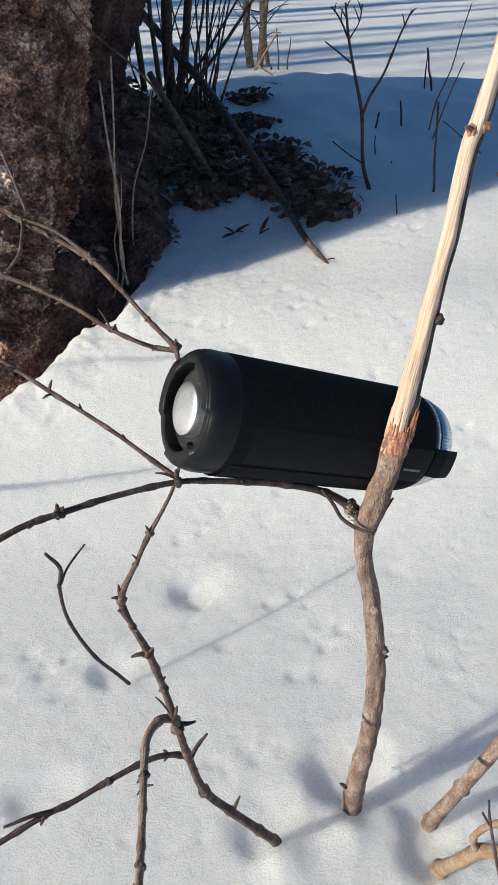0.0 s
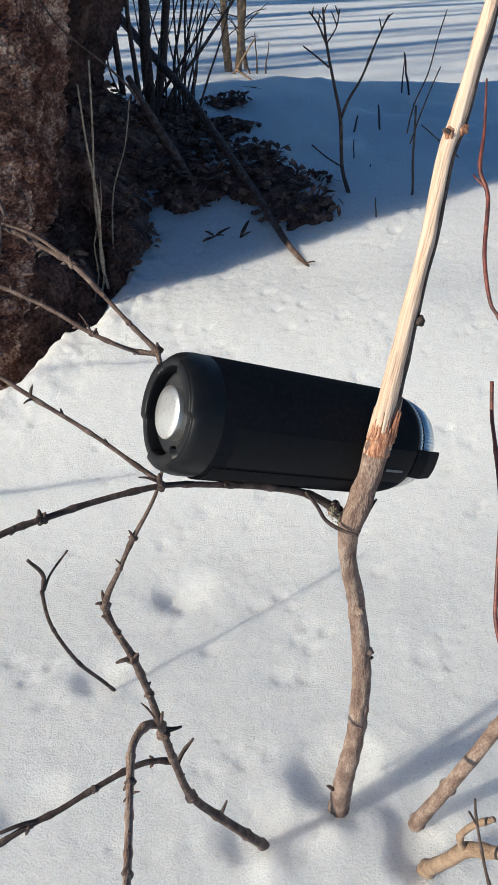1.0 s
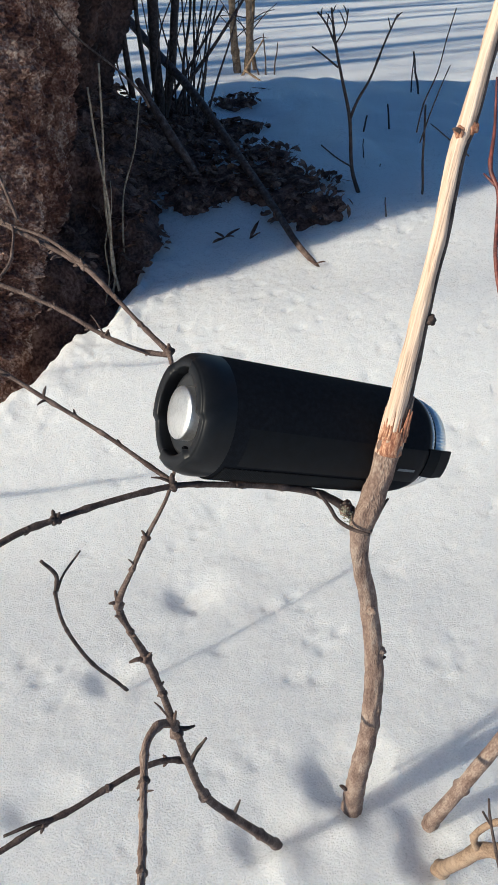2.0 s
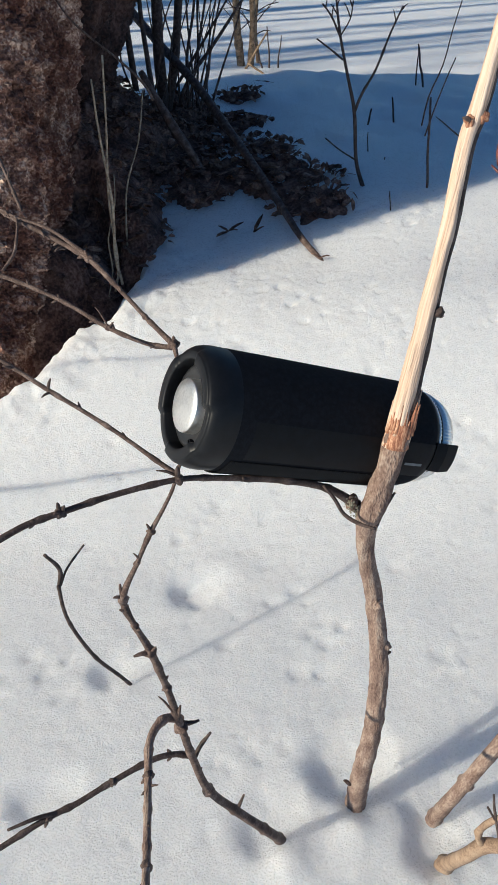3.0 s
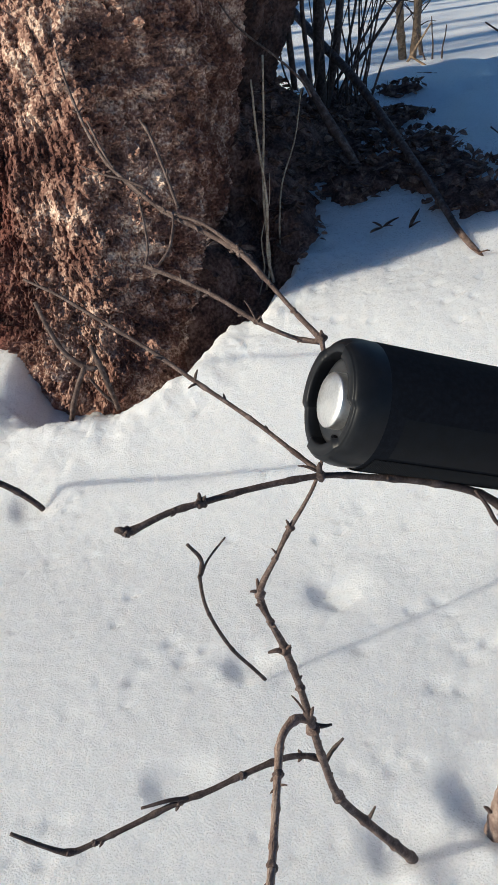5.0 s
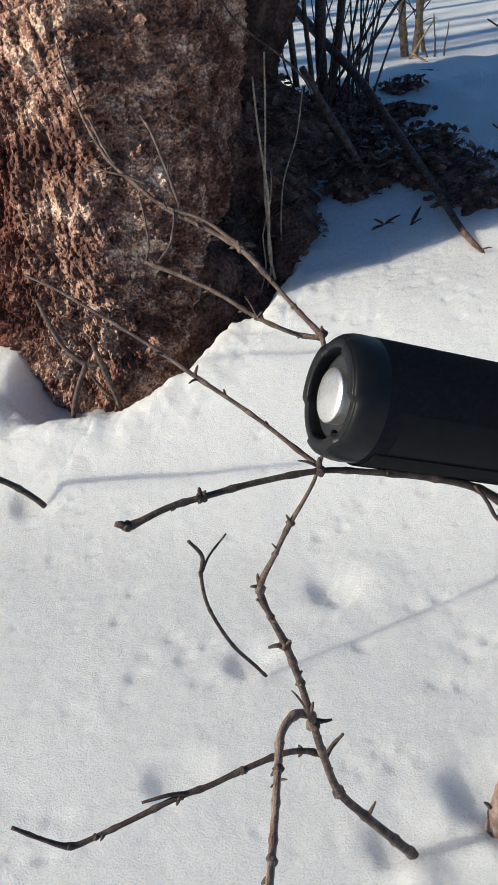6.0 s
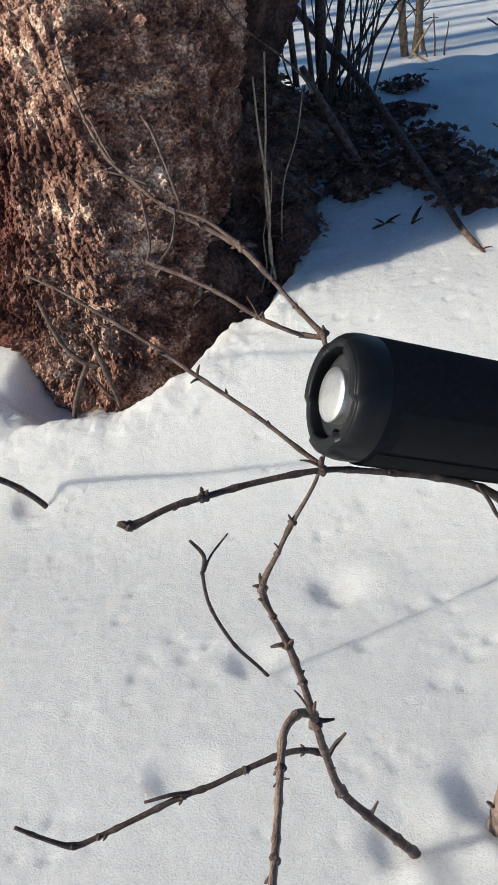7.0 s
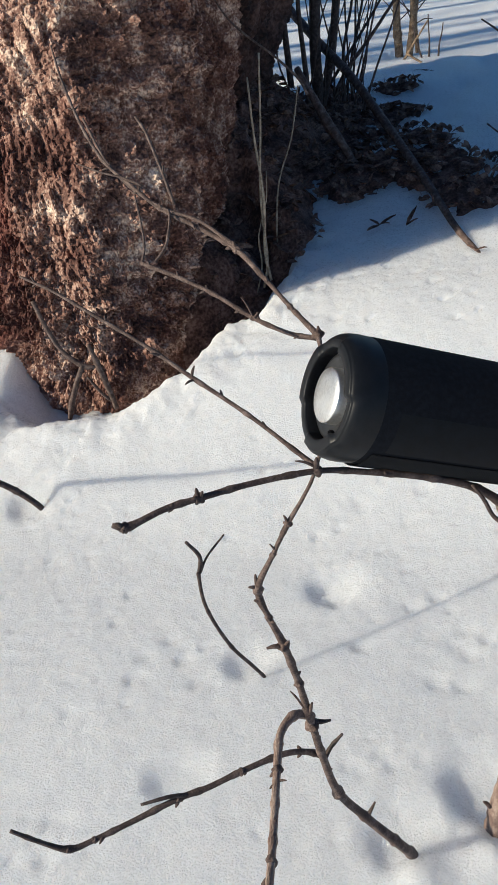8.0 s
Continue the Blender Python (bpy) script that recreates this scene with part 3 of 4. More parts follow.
LEFT_TWIG = ((-0.5632, 0.8183, -0.038700000000000005, 0.0053), (-0.5832, 0.8183, 0.0113, 0.0053), (-0.6215, 0.8167, 0.0515, 0.0053), (-0.6579, 0.8044, 0.0849, 0.0053), (-0.704, 0.7485, 0.1607, 0.0048), (-0.7238, 0.6888, 0.2393, 0.0039), (-0.7296, 0.6478, 0.3035, 0.0034), (-0.7266, 0.612, 0.3615, 0.0024))
FAR_STEMS = ((0.019, 5.1, 0.002, 0.0264, -0.012, 5.1, 0.542, 0.0199), (0.097, 5.1, 0.002, 0.0231, 0.103, 5.1, 0.542, 0.0184), (0.136, 5.2, -0.02, 0.0152, 0.119, 5.2, 0.538, 0.0109), (0.069, 5.0, 0.017, 0.0081, 0.191, 5.0, 0.199, 0.0047), (0.114, 4.6, 0.059, 0.006, 0.233, 4.6, -0.016, 0.0045))
BUSH_STEMS = ((-0.232, 2.34, 0.316, 0.0175, -0.225, 2.34, 0.70, 0.0150), (-0.212, 2.36, 0.3, 0.0135, -0.148, 2.36, 0.70, 0.0110), (-0.16, 2.38, 0.317, 0.0051, -0.117, 2.38, 0.674, 0.0034), (-0.153, 2.46, 0.292, 0.0046, -0.078, 2.46, 0.67, 0.003), (-0.129, 2.51, 0.316, 0.004, -0.107, 2.51, 0.668, 0.003), (-0.197, 2.55, 0.343, 0.0054, -0.027, 2.55, 0.579, 0.0031), (-0.247, 2.21, 0.343, 0.0083, -0.256, 2.21, 0.682, 0.0053), (-0.119, 2.55, 0.343, 0.0033, -0.062, 2.55, 0.579, 0.0019), (-0.208, 2.29, 0.279, 0.0031, -0.183, 2.29, 0.519, 0.0023), (-0.169, 2.34, 0.251, 0.0025, -0.129, 2.34, 0.47, 0.0018), (-0.295, 2.21, 0.445, 0.0092, -0.311, 2.21, 0.682, 0.0074), (-0.145, 2.42, 0.259, 0.0033, -0.148, 2.42, 0.645, 0.0023))
REEDS = ((-0.262, 1.38, 0.209, 0.0026, -0.236, 1.38, 0.592, 0.0018), (-0.247, 1.36, 0.235, 0.0031, -0.257, 1.36, 0.558, 0.0018), (-0.274, 1.39, 0.192, 0.0016, -0.242, 1.39, 0.388, 0.001))
STALKS = ((0.446, 1.7, 0.271, 0.003, 0.429, 1.7, 0.458, 0.0023), (0.429, 1.7, 0.458, 0.0017, 0.467, 1.7, 0.643, 0.0011), (0.664, 2.8, 0.318, 0.0037, 0.639, 2.8, 0.417, 0.0027), (0.658, 2.85, 0.31, 0.0028, 0.652, 2.85, 0.41, 0.0018), (0.349, 1.61, 0.239, 0.0018, 0.342, 1.61, 0.282, 0.0012), (0.472, 2.29, 0.293, 0.0031, 0.463, 2.29, 0.346, 0.0023), (0.344, 1.95, 0.274, 0.002, 0.34, 1.95, 0.328, 0.0013), (0.373, 1.87, 0.257, 0.002, 0.375, 1.87, 0.286, 0.0013), (0.441, 1.69, 0.437, 0.0017, 0.469, 1.69, 0.538, 0.0011), (0.393, 2.25, 0.297, 0.003, 0.397, 2.25, 0.323, 0.0023), (0.495, 1.69, 0.384, 0.0017, 0.444, 1.69, 0.42, 0.0011))
BRANCH_SPURS = ((-0.0408, 0.3153, 0.5253, -0.0529, 0.3142, 0.5305, 0.0009), (-0.0406, 0.3138, 0.5266, -0.0405, 0.3138, 0.5334, 0.0016), (-0.1019, 0.2805, 0.5318, -0.1018, 0.2799, 0.5373, 0.0012), (-0.101, 0.28, 0.5311, -0.1039, 0.2764, 0.5327, 0.0011), (-0.0997, 0.2805, 0.5318, -0.0981, 0.279, 0.5361, 0.001), (0.0231, 0.3412, 0.5002, 0.0218, 0.3391, 0.5048, 0.0009), (-0.1178, 0.3527, 0.5618, -0.1152, 0.3538, 0.5694, 0.0009), (-0.1161, 0.3522, 0.5605, -0.1202, 0.3462, 0.5611, 0.0008), (0.0672, 0.3559, 0.4685, 0.0722, 0.3535, 0.4733, 0.0011), (-0.1359, 0.255, 0.53, -0.1395, 0.2531, 0.5348, 0.0015), (-0.1359, 0.255, 0.53, -0.1353, 0.2508, 0.5304, 0.0011))
STEM_SPURS = ((0.0905, 0.3473, 0.4623, 0.0991, 0.3525, 0.4772, 0.0014), (0.0835, 0.3473, 0.449, 0.0892, 0.3455, 0.4546, 0.0022), (0.1023, 0.3602, 0.0729, 0.0955, 0.359, 0.0833, 0.0021), (0.1165, 0.3641, 0.2856, 0.1192, 0.3611, 0.2915, 0.0019), (0.1222, 0.4006, 0.6974, 0.1165, 0.3977, 0.7000, 0.0013))
BUSH_SPURS = ((-0.0632, 0.3299, 0.4664, -0.0653, 0.3296, 0.4736, 0.001), (-0.0709, 0.3213, 0.4483, -0.0748, 0.3212, 0.4558, 0.0008), (-0.0839, 0.3123, 0.423, -0.0896, 0.3092, 0.4267, 0.0013), (-0.085, 0.3134, 0.4245, -0.0851, 0.3145, 0.4338, 0.0013), (-0.0782, 0.3066, 0.3956, -0.0736, 0.3035, 0.3996, 0.0012), (-0.0693, 0.3059, 0.3765, -0.072, 0.307, 0.3861, 0.0014), (-0.0694, 0.3046, 0.3731, -0.0806, 0.3001, 0.3753, 0.0017), (-0.0694, 0.3041, 0.3725, -0.0648, 0.304, 0.3806, 0.001), (-0.0586, 0.3016, 0.3045, -0.0686, 0.3057, 0.3187, 0.0009), (-0.0547, 0.3018, 0.2981, -0.0525, 0.3036, 0.3095, 0.0015), (-0.1018, 0.4738, 0.539, -0.1105, 0.477, 0.5549, 0.0008), (-0.1018, 0.4733, 0.5383, -0.0974, 0.4724, 0.5446, 0.0008), (-0.0523, 0.4612, 0.5314, -0.0524, 0.4602, 0.5388, 0.0015), (-0.1188, 0.5168, 0.576, -0.1205, 0.5152, 0.5834, 0.0012))
SPUR_BUDS = ((-0.0726, 0.2452, 0.3025, -0.0644, 0.2446, 0.3071, 0.0009), (-0.0722, 0.2425, 0.3039, -0.0751, 0.2378, 0.3069, 0.0011), (-0.1754, 0.502, 0.5603, -0.1715, 0.4979, 0.5629, 0.0011), (-0.158, 0.5382, 0.59, -0.1533, 0.5307, 0.588, 0.0011), (-0.1386, 0.528, 0.5804, -0.1445, 0.52, 0.581, 0.0012), (-0.2245, 0.2066, 0.2455, -0.2246, 0.2027, 0.2491, 0.0015), (-0.1613, 0.5285, 0.0228, -0.166, 0.525, 0.032, 0.0019), (-0.212, 0.5347, 0.1763, -0.2118, 0.533, 0.188, 0.0021))
TUFT = (-0.446, 1.375, 0.054)

# the forked shrub that carries the loudspeaker
shrub = thing("forked_shrub", "bare forked shrub stem with a split, bark-stripped top in snow", "shrub", at=(0.126, 0.3254, 0))
shrub.matrix_world = Matrix()
branch("stem", [(x, y, z, (0.84 if z < 0.44 else 0.92) * r) for x, y, z, r in STEM + STICK_BARK], bark_grey, shrub, "grey-brown rough bark", sides=28, step=0.002, rough=0.085, seed=2)
branch("split_stick", [(x - 0.14 * r, y - 0.04 * r, z, 0.82 * r) for x, y, z, r in STICK[2:]], bare_wood, shrub, "pale bare split wood", sides=24, step=0.003, rough=0.10, seed=3)
strip = [(x + 0.42 * r, y + 0.14 * r, z - 0.1 * r, 0.66 * r) for x, y, z, r in STICK[2:]]
branch("bark_strip", strip, bark_dark, shrub, "dark strip of torn bark", sides=12, step=0.004, rough=0.12, seed=8)
branch("bark_peel", PEEL, bark_dark, shrub, sides=8, step=0.003, seed=9)


def spurs(rows, mat, parent, name="bud"):
    """Short pointed buds and side spurs: foot, tip and radius."""
    for k, (x, y, z, u, v, w, r) in enumerate(rows):
        a, b = Vector((x, y, z)), Vector((u, v, w))
        m = a.lerp(b, 0.55) + Vector((0, 0, 0.1 * (b - a).length))
        branch(name, ((*a, r), (*m, r * 0.95), (*b, r * 0.45)), mat, parent, sides=7, step=0.0015, rough=0.12, seed=k)


splinter_wood = material("splinter_wood", (0.36, 0.17, 0.095), rough=0.8, dark=(0.16, 0.062, 0.035), light=(0.60, 0.38, 0.24), scale=200, fine=900, stretch=(3, 3, 0.6), bump=0.6, depth=0.0008)
rng = random.Random(5)
for k in range(22):
    x, y, z, r = STICK_BARK[-1]
    a = rng.uniform(0.95, 2.05) * math.pi
    foot = Vector((x + 0.97 * r * math.cos(a), y + 0.97 * r * math.sin(a), z - 0.005 + rng.uniform(-0.006, 0.004)))
    ln = rng.uniform(0.008, 0.028)
    tip = foot + Vector((0.16 + rng.uniform(-0.06, 0.06), 0.26 + rng.uniform(-0.06, 0.06), 0.95)) * ln
    w = rng.uniform(0.0008, 0.0019)
    branch("splinter", ((*foot, w), (*foot.lerp(tip, 0.5), 0.8 * w), (*tip, 0.0003)), splinter_wood, shrub, "torn orange-brown splinter", sides=5, step=0.004, seed=k)
torn = [(x, y, z, r * 1.03) for x, y, z, r in (STICK[2], [0.5 * (a + b) for a, b in zip(STICK[2], STICK[3])], STICK[3])]
branch("torn_wood", [(*torn[0][:3], torn[0][3]), (*torn[1][:3], torn[1][3] * 0.99), (*[a + 0.35 * (b - a) for a, b in zip(torn[1][:3], torn[2][:3])], torn[1][3] * 0.93)], splinter_wood, shrub, "orange-brown torn wood", sides=16, step=0.003, rough=0.10, seed=44)
for k in range(26):
    x, y, z, r = torn[1]
    a = rng.uniform(0.95, 2.05) * math.pi
    foot = Vector((x + 0.93 * r * math.cos(a), y + 0.93 * r * math.sin(a), z + rng.uniform(-0.010, 0.003)))
    tip = foot + Vector((0.18 + rng.uniform(-0.04, 0.04), 0.25 + rng.uniform(-0.04, 0.04), 0.95)) * rng.uniform(0.008, 0.024)
    w = rng.uniform(0.0008, 0.0018)
    branch("splinter", ((*foot, w), (*foot.lerp(tip, 0.5), 0.8 * w), (*tip, 0.0003)), splinter_wood if k % 3 else bare_wood, shrub, "torn orange-brown splinter", sides=5, step=0.004, seed=k)


def knot(at, radius, mat, parent, seed):
    """A knobbly swelling where twigs part."""
    bm = bmesh.new()
    bmesh.ops.create_icosphere(bm, subdivisions=3, radius=radius)
    for v in bm.verts:
        v.co *= 1 + 0.45 * noise.noise(v.co * (1.6 / radius) + Vector((seed, 0, 0)))
        v.co += Vector(at[:3])
    part("knot", bm, mat, parent, smooth=True)


for k, (at, r) in enumerate(((BRANCH[5], 0.0031), (BRANCH[7], 0.0031), (BRANCH_END[3], 0.0029), (BRANCH[1], 0.0052))):
    knot(at, r, bark_grey if k == 3 else bark_dark, shrub, k)
knot((0.1215, 0.4020, 0.6975), 0.0029, splinter_wood, shrub, 31)
knot((0.1290, 0.4040, 0.6990), 0.0032, splinter_wood, shrub, 32)
knot((0.1135, 0.3735, 0.5990), 0.0034, bark_dark, shrub, 33)
knot((0.1140, 0.3600, 0.3020), 0.0040, bark_grey, shrub, 34)
knot((0.1010, 0.3590, 0.3560), 0.0042, bark_grey, shrub, 35)
spurs(STEM_SPURS, bark_mid, shrub, "spur")
spurs(BRANCH_SPURS, bark_dark, shrub)
rng = random.Random(12)
lichen = material("lichen", (0.30, 0.29, 0.22), rough=0.95, dark=(0.17, 0.16, 0.11), light=(0.44, 0.43, 0.36), scale=200, fine=900, bump=0.8, depth=0.001)
bm = bmesh.new()
for k in range(150):
    f = rng.random()
    a, b = Vector(BRANCH[1][:3]), Vector(BRANCH[0][:3])
    q = a.lerp(b, f * 1.1 - 0.3) + Vector((rng.gauss(0, 0.002), -0.0048 + rng.gauss(0, 0.0015), rng.gauss(0, 0.003)))
    bmesh.ops.create_icosphere(bm, subdivisions=1, radius=rng.uniform(0.0003, 0.0008), matrix=Matrix.Translation(q))
part("lichen", bm, lichen, shrub, "pale green lichen crust")
branch("side_branch", BRANCH + BRANCH_END[1:], bark_dark, shrub, "thin dark side branch", sides=12, step=0.003, nodes=9, seed=4)
branch("side_twig", TWIG_C, bark_mid, shrub, sides=9, step=0.003, nodes=7, seed=5)

bush = thing("thin_bush", "thin bare bush with knotted grey-brown twigs in snow", "shrub")
for nm, pp, mt, nd in (("main_twig", BUSH, bark_mid, 12), ("upper_twig", TWIG_A, bark_mid, 9), ("upper_twig", TWIG_B, bark_mid, 6), ("thin_twig", TWIG_D, bark_mid, 3),
                       ("thin_twig", TWIG_E, bark_mid, 2), ("thin_twig", TWIG_F, bark_mid, 3), ("thin_twig", TWIG_G, bark_mid, 2), ("lower_twig", SPUR_DOWN, bark_grey, 5), ("lower_twig", SPUR_LEFT, bark_dark, 8),
                       ("thin_twig", SPUR_FORK, bark_dark, 0), ("spur", SPUR_RIGHT, bark_dark, 1), ("spur", SPUR_RIGHT2, bark_dark, 1), ("spur", SPUR_LOW, bark_dark, 0)):
    branch(nm, pp, mt, bush, sides=10, step=0.003, nodes=nd, seed=len(nm) + nd)

spurs(BUSH_SPURS, bark_mid, bush)
for k, (at, r) in enumerate(((BUSH[-1], 0.0040), (BUSH[8], 0.0044), (BUSH[10], 0.0038), (BUSH[12], 0.0027), (BUSH[6], 0.0056), (TWIG_A[3], 0.0030), (TWIG_B[2], 0.0026))):
    knot(at, r, bark_mid, bush, k + 10)


for k, (x, y, z, r) in enumerate(BUSH[4:12:2] + BUSH[7:13:2] + SPUR_LEFT[3:9:2] + TWIG_A[1:8:2] + SPUR_DOWN[3:6:2]):
    knot((x, y, z), 1.32 * r, bark_mid, bush, k + 40)


def scatter_buds(points, mat, parent, count, size, seed):
    """Paired buds that stand off the twig at its nodes."""
    rnd = random.Random(seed)
    path = smooth_points(points, 0.004)
    for n in range(count):
        i = int((n + 0.3 + 0.5 * rnd.random()) / count * (len(path) - 2)) + 1
        p, along = Vector(path[i][:3]), Vector(path[min(i + 1, len(path) - 1)][:3] - path[i - 1][:3]).normalized()
        side = along.orthogonal().normalized()
        side.rotate(Matrix.Rotation(rnd.uniform(0, 6.28), 3, along))
        for turn_side in ((1, -1) if rnd.random() < 0.5 else (1,)):
            tip = p + (side * turn_side * 0.8 + along * 0.7) * size * rnd.uniform(0.6, 1.3)
            r = min(path[i][3] * 0.7, 0.0016)
            branch("bud", ((*p, r), (*p.lerp(tip, 0.6), r * 0.95), (*tip, r * 0.35)), mat, parent, sides=6, step=0.003)


for k, (pp, n) in enumerate(((TWIG_A, 11), (TWIG_B, 6), (BUSH, 9), (SPUR_LEFT, 5), (SPUR_DOWN, 4), (TWIG_D, 2))):
    scatter_buds(pp, bark_mid, bush, n, 0.0055, k)
scatter_buds(TWIG_C, bark_mid, shrub, 5, 0.005, 20)
scatter_buds(BRANCH + BRANCH_END[1:], bark_dark, shrub, 6, 0.004, 21)
twin = [(x + 0.004, y - 0.002, z + 0.005 * math.sin(9.0 * k / 6), r * 0.75) for k, (x, y, z, r) in enumerate(TWIG_A[3:9])]
branch("upper_twig", twin, bark_mid, bush, sides=9, step=0.003, nodes=6, seed=31)
spurs(SPUR_BUDS[:6], bark_mid, bush)
seedling = thing("forked_twig", "small bent twig with a forked tip standing in snow", "twig")
branch("twig_stem", Y_STEM, bark_dark, seedling, nodes=4, step=0.004)
branch("twig_arm", Y_ARM, bark_dark, seedling, nodes=1, step=0.004)
spurs(SPUR_BUDS[6:], bark_dark, seedling)

stub = thing("cut_stem", "leaning smooth tan shrub stem coming out of snow", "shrub")
branch("stem", STUB, bark_grey, stub, sides=14, nodes=4, step=0.004)
low = thing("pruned_stub", "low pale pruned stub with red twigs", "shrub")
branch("stub", STUB_LOW, bark_tan, low, sides=14, nodes=2, step=0.004)
branch("arm", STUB_ARM, bark_tan, low, sides=10, nodes=2, step=0.004)
branch("red_twig", RED_LOW, bark_red, low, nodes=6, step=0.004)
branch("red_twig", RED_UP, bark_red, low, nodes=6, step=0.004)
branch("spur", RED_SIDE, bark_red, low, step=0.003)
branch("thin_twig", STUB_TWIG, bark_dark, low, nodes=3, step=0.004)
branch("thin_twig", STUB_TWIG2, bark_dark, low, step=0.003)

left_twig = thing("arching_twig", "long thin bare twig arching out of the snow", "twig")
branch("twig_stem", LEFT_TWIG, bark_dark, left_twig, nodes=8, step=0.006)
far_twig = thing("arching_twig", "long thin bare twig standing in snow beside the trunk", "twig")
branch("twig_stem", ((-1.45, 0.68, -0.03, 0.0045), (-1.35, 0.68, 0.30, 0.0042), (-1.17, 0.70, 0.546, 0.0036), (-0.98, 0.724, 0.552, 0.0032), (-0.80, 0.747, 0.557, 0.0022)), bark_dark, far_twig, nodes=6, step=0.006)

log_a = thing("leaning_pole", "thin weathered pole leaning down into the snow", "pole")
branch("pole", LOG_A, bark_mid, log_a, sides=12, step=0.012, seed=5)
log_b = thing("broken_branch", "short broken reddish branch leaning at the trunk", "branch")
branch("limb", [(x, y, z, 0.72 * r) for x, y, z, r in LOG_B], bark_mid, log_b, sides=12, step=0.01, seed=6)
log_c = thing("hanging_twig", "thin brown twig hanging in front of the trunk", "twig")
branch("twig_stem", [(x, y, z, 0.5 * r) for x, y, z, r in TOP_RED], bark_mid, log_c, step=0.01)
sapling = thing("sapling", "slim bare forked sapling standing in shaded snow", "sapling")
for nm, pp in (("stem", SAPLING), ("limb", SAP_R), ("limb", SAP_L), ("limb", SAP_T), ("limb", SAP_T2), ("limb", SAP_LOW)):
    branch(nm, [(x, y, z, 0.72 * r) for x, y, z, r in pp], bark_dark, sapling, step=0.012, nodes=3)
rng = random.Random(61)
for pp in (SAPLING, SAP_R, SAP_T, SAP_T2):
    tip, way = Vector(pp[-1][:3]), (Vector(pp[-1][:3]) - Vector(pp[-2][:3])).normalized()
    for k in range(2):
        a = tip - way * (0.012 + 0.022 * k)
        d = (way + Vector((rng.choice((-0.8, 0.8)), 0, 0.3))).normalized() * rng.uniform(0.016, 0.034)
        branch("twig", ((*a, 0.0016), (*(a + d * 0.6 + Vector((0, 0, 0.002))), 0.0013), (*(a + d), 0.0008)), bark_dark, sapling, sides=6, step=0.01)

for k, pp in enumerate((ROOT_A, ROOT_B, ROOT_C, ROOT_D)):
    branch("root", pp, bark_mid, old_tree, "thin bare root", sides=9, step=0.006, rough=0.12, seed=k)


def stems(rows, name, label, category, group, mat, bend=0.02, sides=7, twigs=0):
    """Single bare stems, each a thing of its own: foot and tip with radii."""
    for k, (x, y, z, r, u, v, w, s) in enumerate(rows):
        rnd = random.Random(k)
        top_thing = thing(name, label, category, group)
        a, b = Vector((x, y, z)), Vector((u, v, w))
        low = a + (a - b).normalized() * 0.06
        d = (b - a).length * bend
        p = [(*low, r)] + [(*(a.lerp(b, f) + Vector((rnd.uniform(-d, d), rnd.uniform(-d, d), 0))), r + (s - r) * f) for f in (0.0, 0.35, 0.7)] + [(*b, s)]
        branch("stem", p, mat, top_thing, sides=sides, step=0.02, nodes=2, seed=k)
        for n in range(twigs):
            c = a.lerp(b, 0.25 + 0.7 * (n + rnd.random()) / twigs)
            d = Vector((rnd.choice((-1, 1)) * rnd.uniform(0.05, 0.22), rnd.uniform(-0.1, 0.1), rnd.uniform(0.02, 0.16)))
            branch("twig", ((*c, 0.0038), (*(c + d * 0.5 + Vector((0, 0, 0.012))), 0.0030), (*(c + d), 0.0018)), bark_dark, top_thing, sides=6, step=0.02, nodes=2, seed=n)


far_bark = material("far_bark", (0.24, 0.17, 0.10), rough=0.85, dark=(0.10, 0.065, 0.04), light=(0.38, 0.28, 0.18), scale=40, fine=200, bump=0.6, depth=0.003)
reed_straw = material("reed_straw", (0.30, 0.24, 0.17), rough=0.7, dark=(0.16, 0.12, 0.08), light=(0.42, 0.35, 0.26), scale=60, fine=300, bump=0.2, depth=0.001)
stems(FAR_STEMS[:3], "young_tree_stem", "slim pale brown sunlit stem at the field edge", "tree", "young stems", far_bark, twigs=6)
stems(FAR_STEMS[3:], "fallen_twig", "thin dry twig leaning at the field edge", "twig", "", far_bark)
stems(BUSH_STEMS, "bush_stem", "dark bare upright bush stem behind the trunk", "bush", "bush stems", bark_dark)
rng = random.Random(21)
more = []
for k in range(14):
    x, y = rng.uniform(-0.30, -0.06), rng.uniform(2.2, 2.7)
    more.append((x, y, on_ground(x, y), rng.uniform(0.0018, 0.0045), x + rng.uniform(-0.1, 0.16), y, on_ground(x, y) + rng.uniform(0.25, 0.6), 0.0015))
stems(more, "bush_stem", "thin bare upright bush stem behind the trunk", "bush", "bush stems", bark_mid, bend=0.04)
stems([(0.16 + 0.05 * k, 5.0, on_ground(0.16, 5.0), 0.006, 0.10 + 0.09 * k, 5.0, 0.18 + 0.05 * (k % 2), 0.003) for k in range(3)], "dry_stalk", "thin dry weed stalk at the field edge", "stalk", "dry stalks", bark_dark)
bent = thing("bent_reed", "thin bent dry stalk leaning over the trunk's litter", "reed", "dry reeds")
branch("stem", ((-0.250, 1.50, 0.17, 0.0020), (-0.247, 1.50, 0.25, 0.0020), (-0.238, 1.52, 0.33, 0.0018), (-0.210, 1.55, 0.41, 0.0016), (-0.195, 1.58, 0.50, 0.0013)), reed_straw, bent, sides=7, step=0.01, nodes=3)
crossing = thing("crossing_stem", "thin dark bare stem slanting across the bush", "bush", "bush stems")
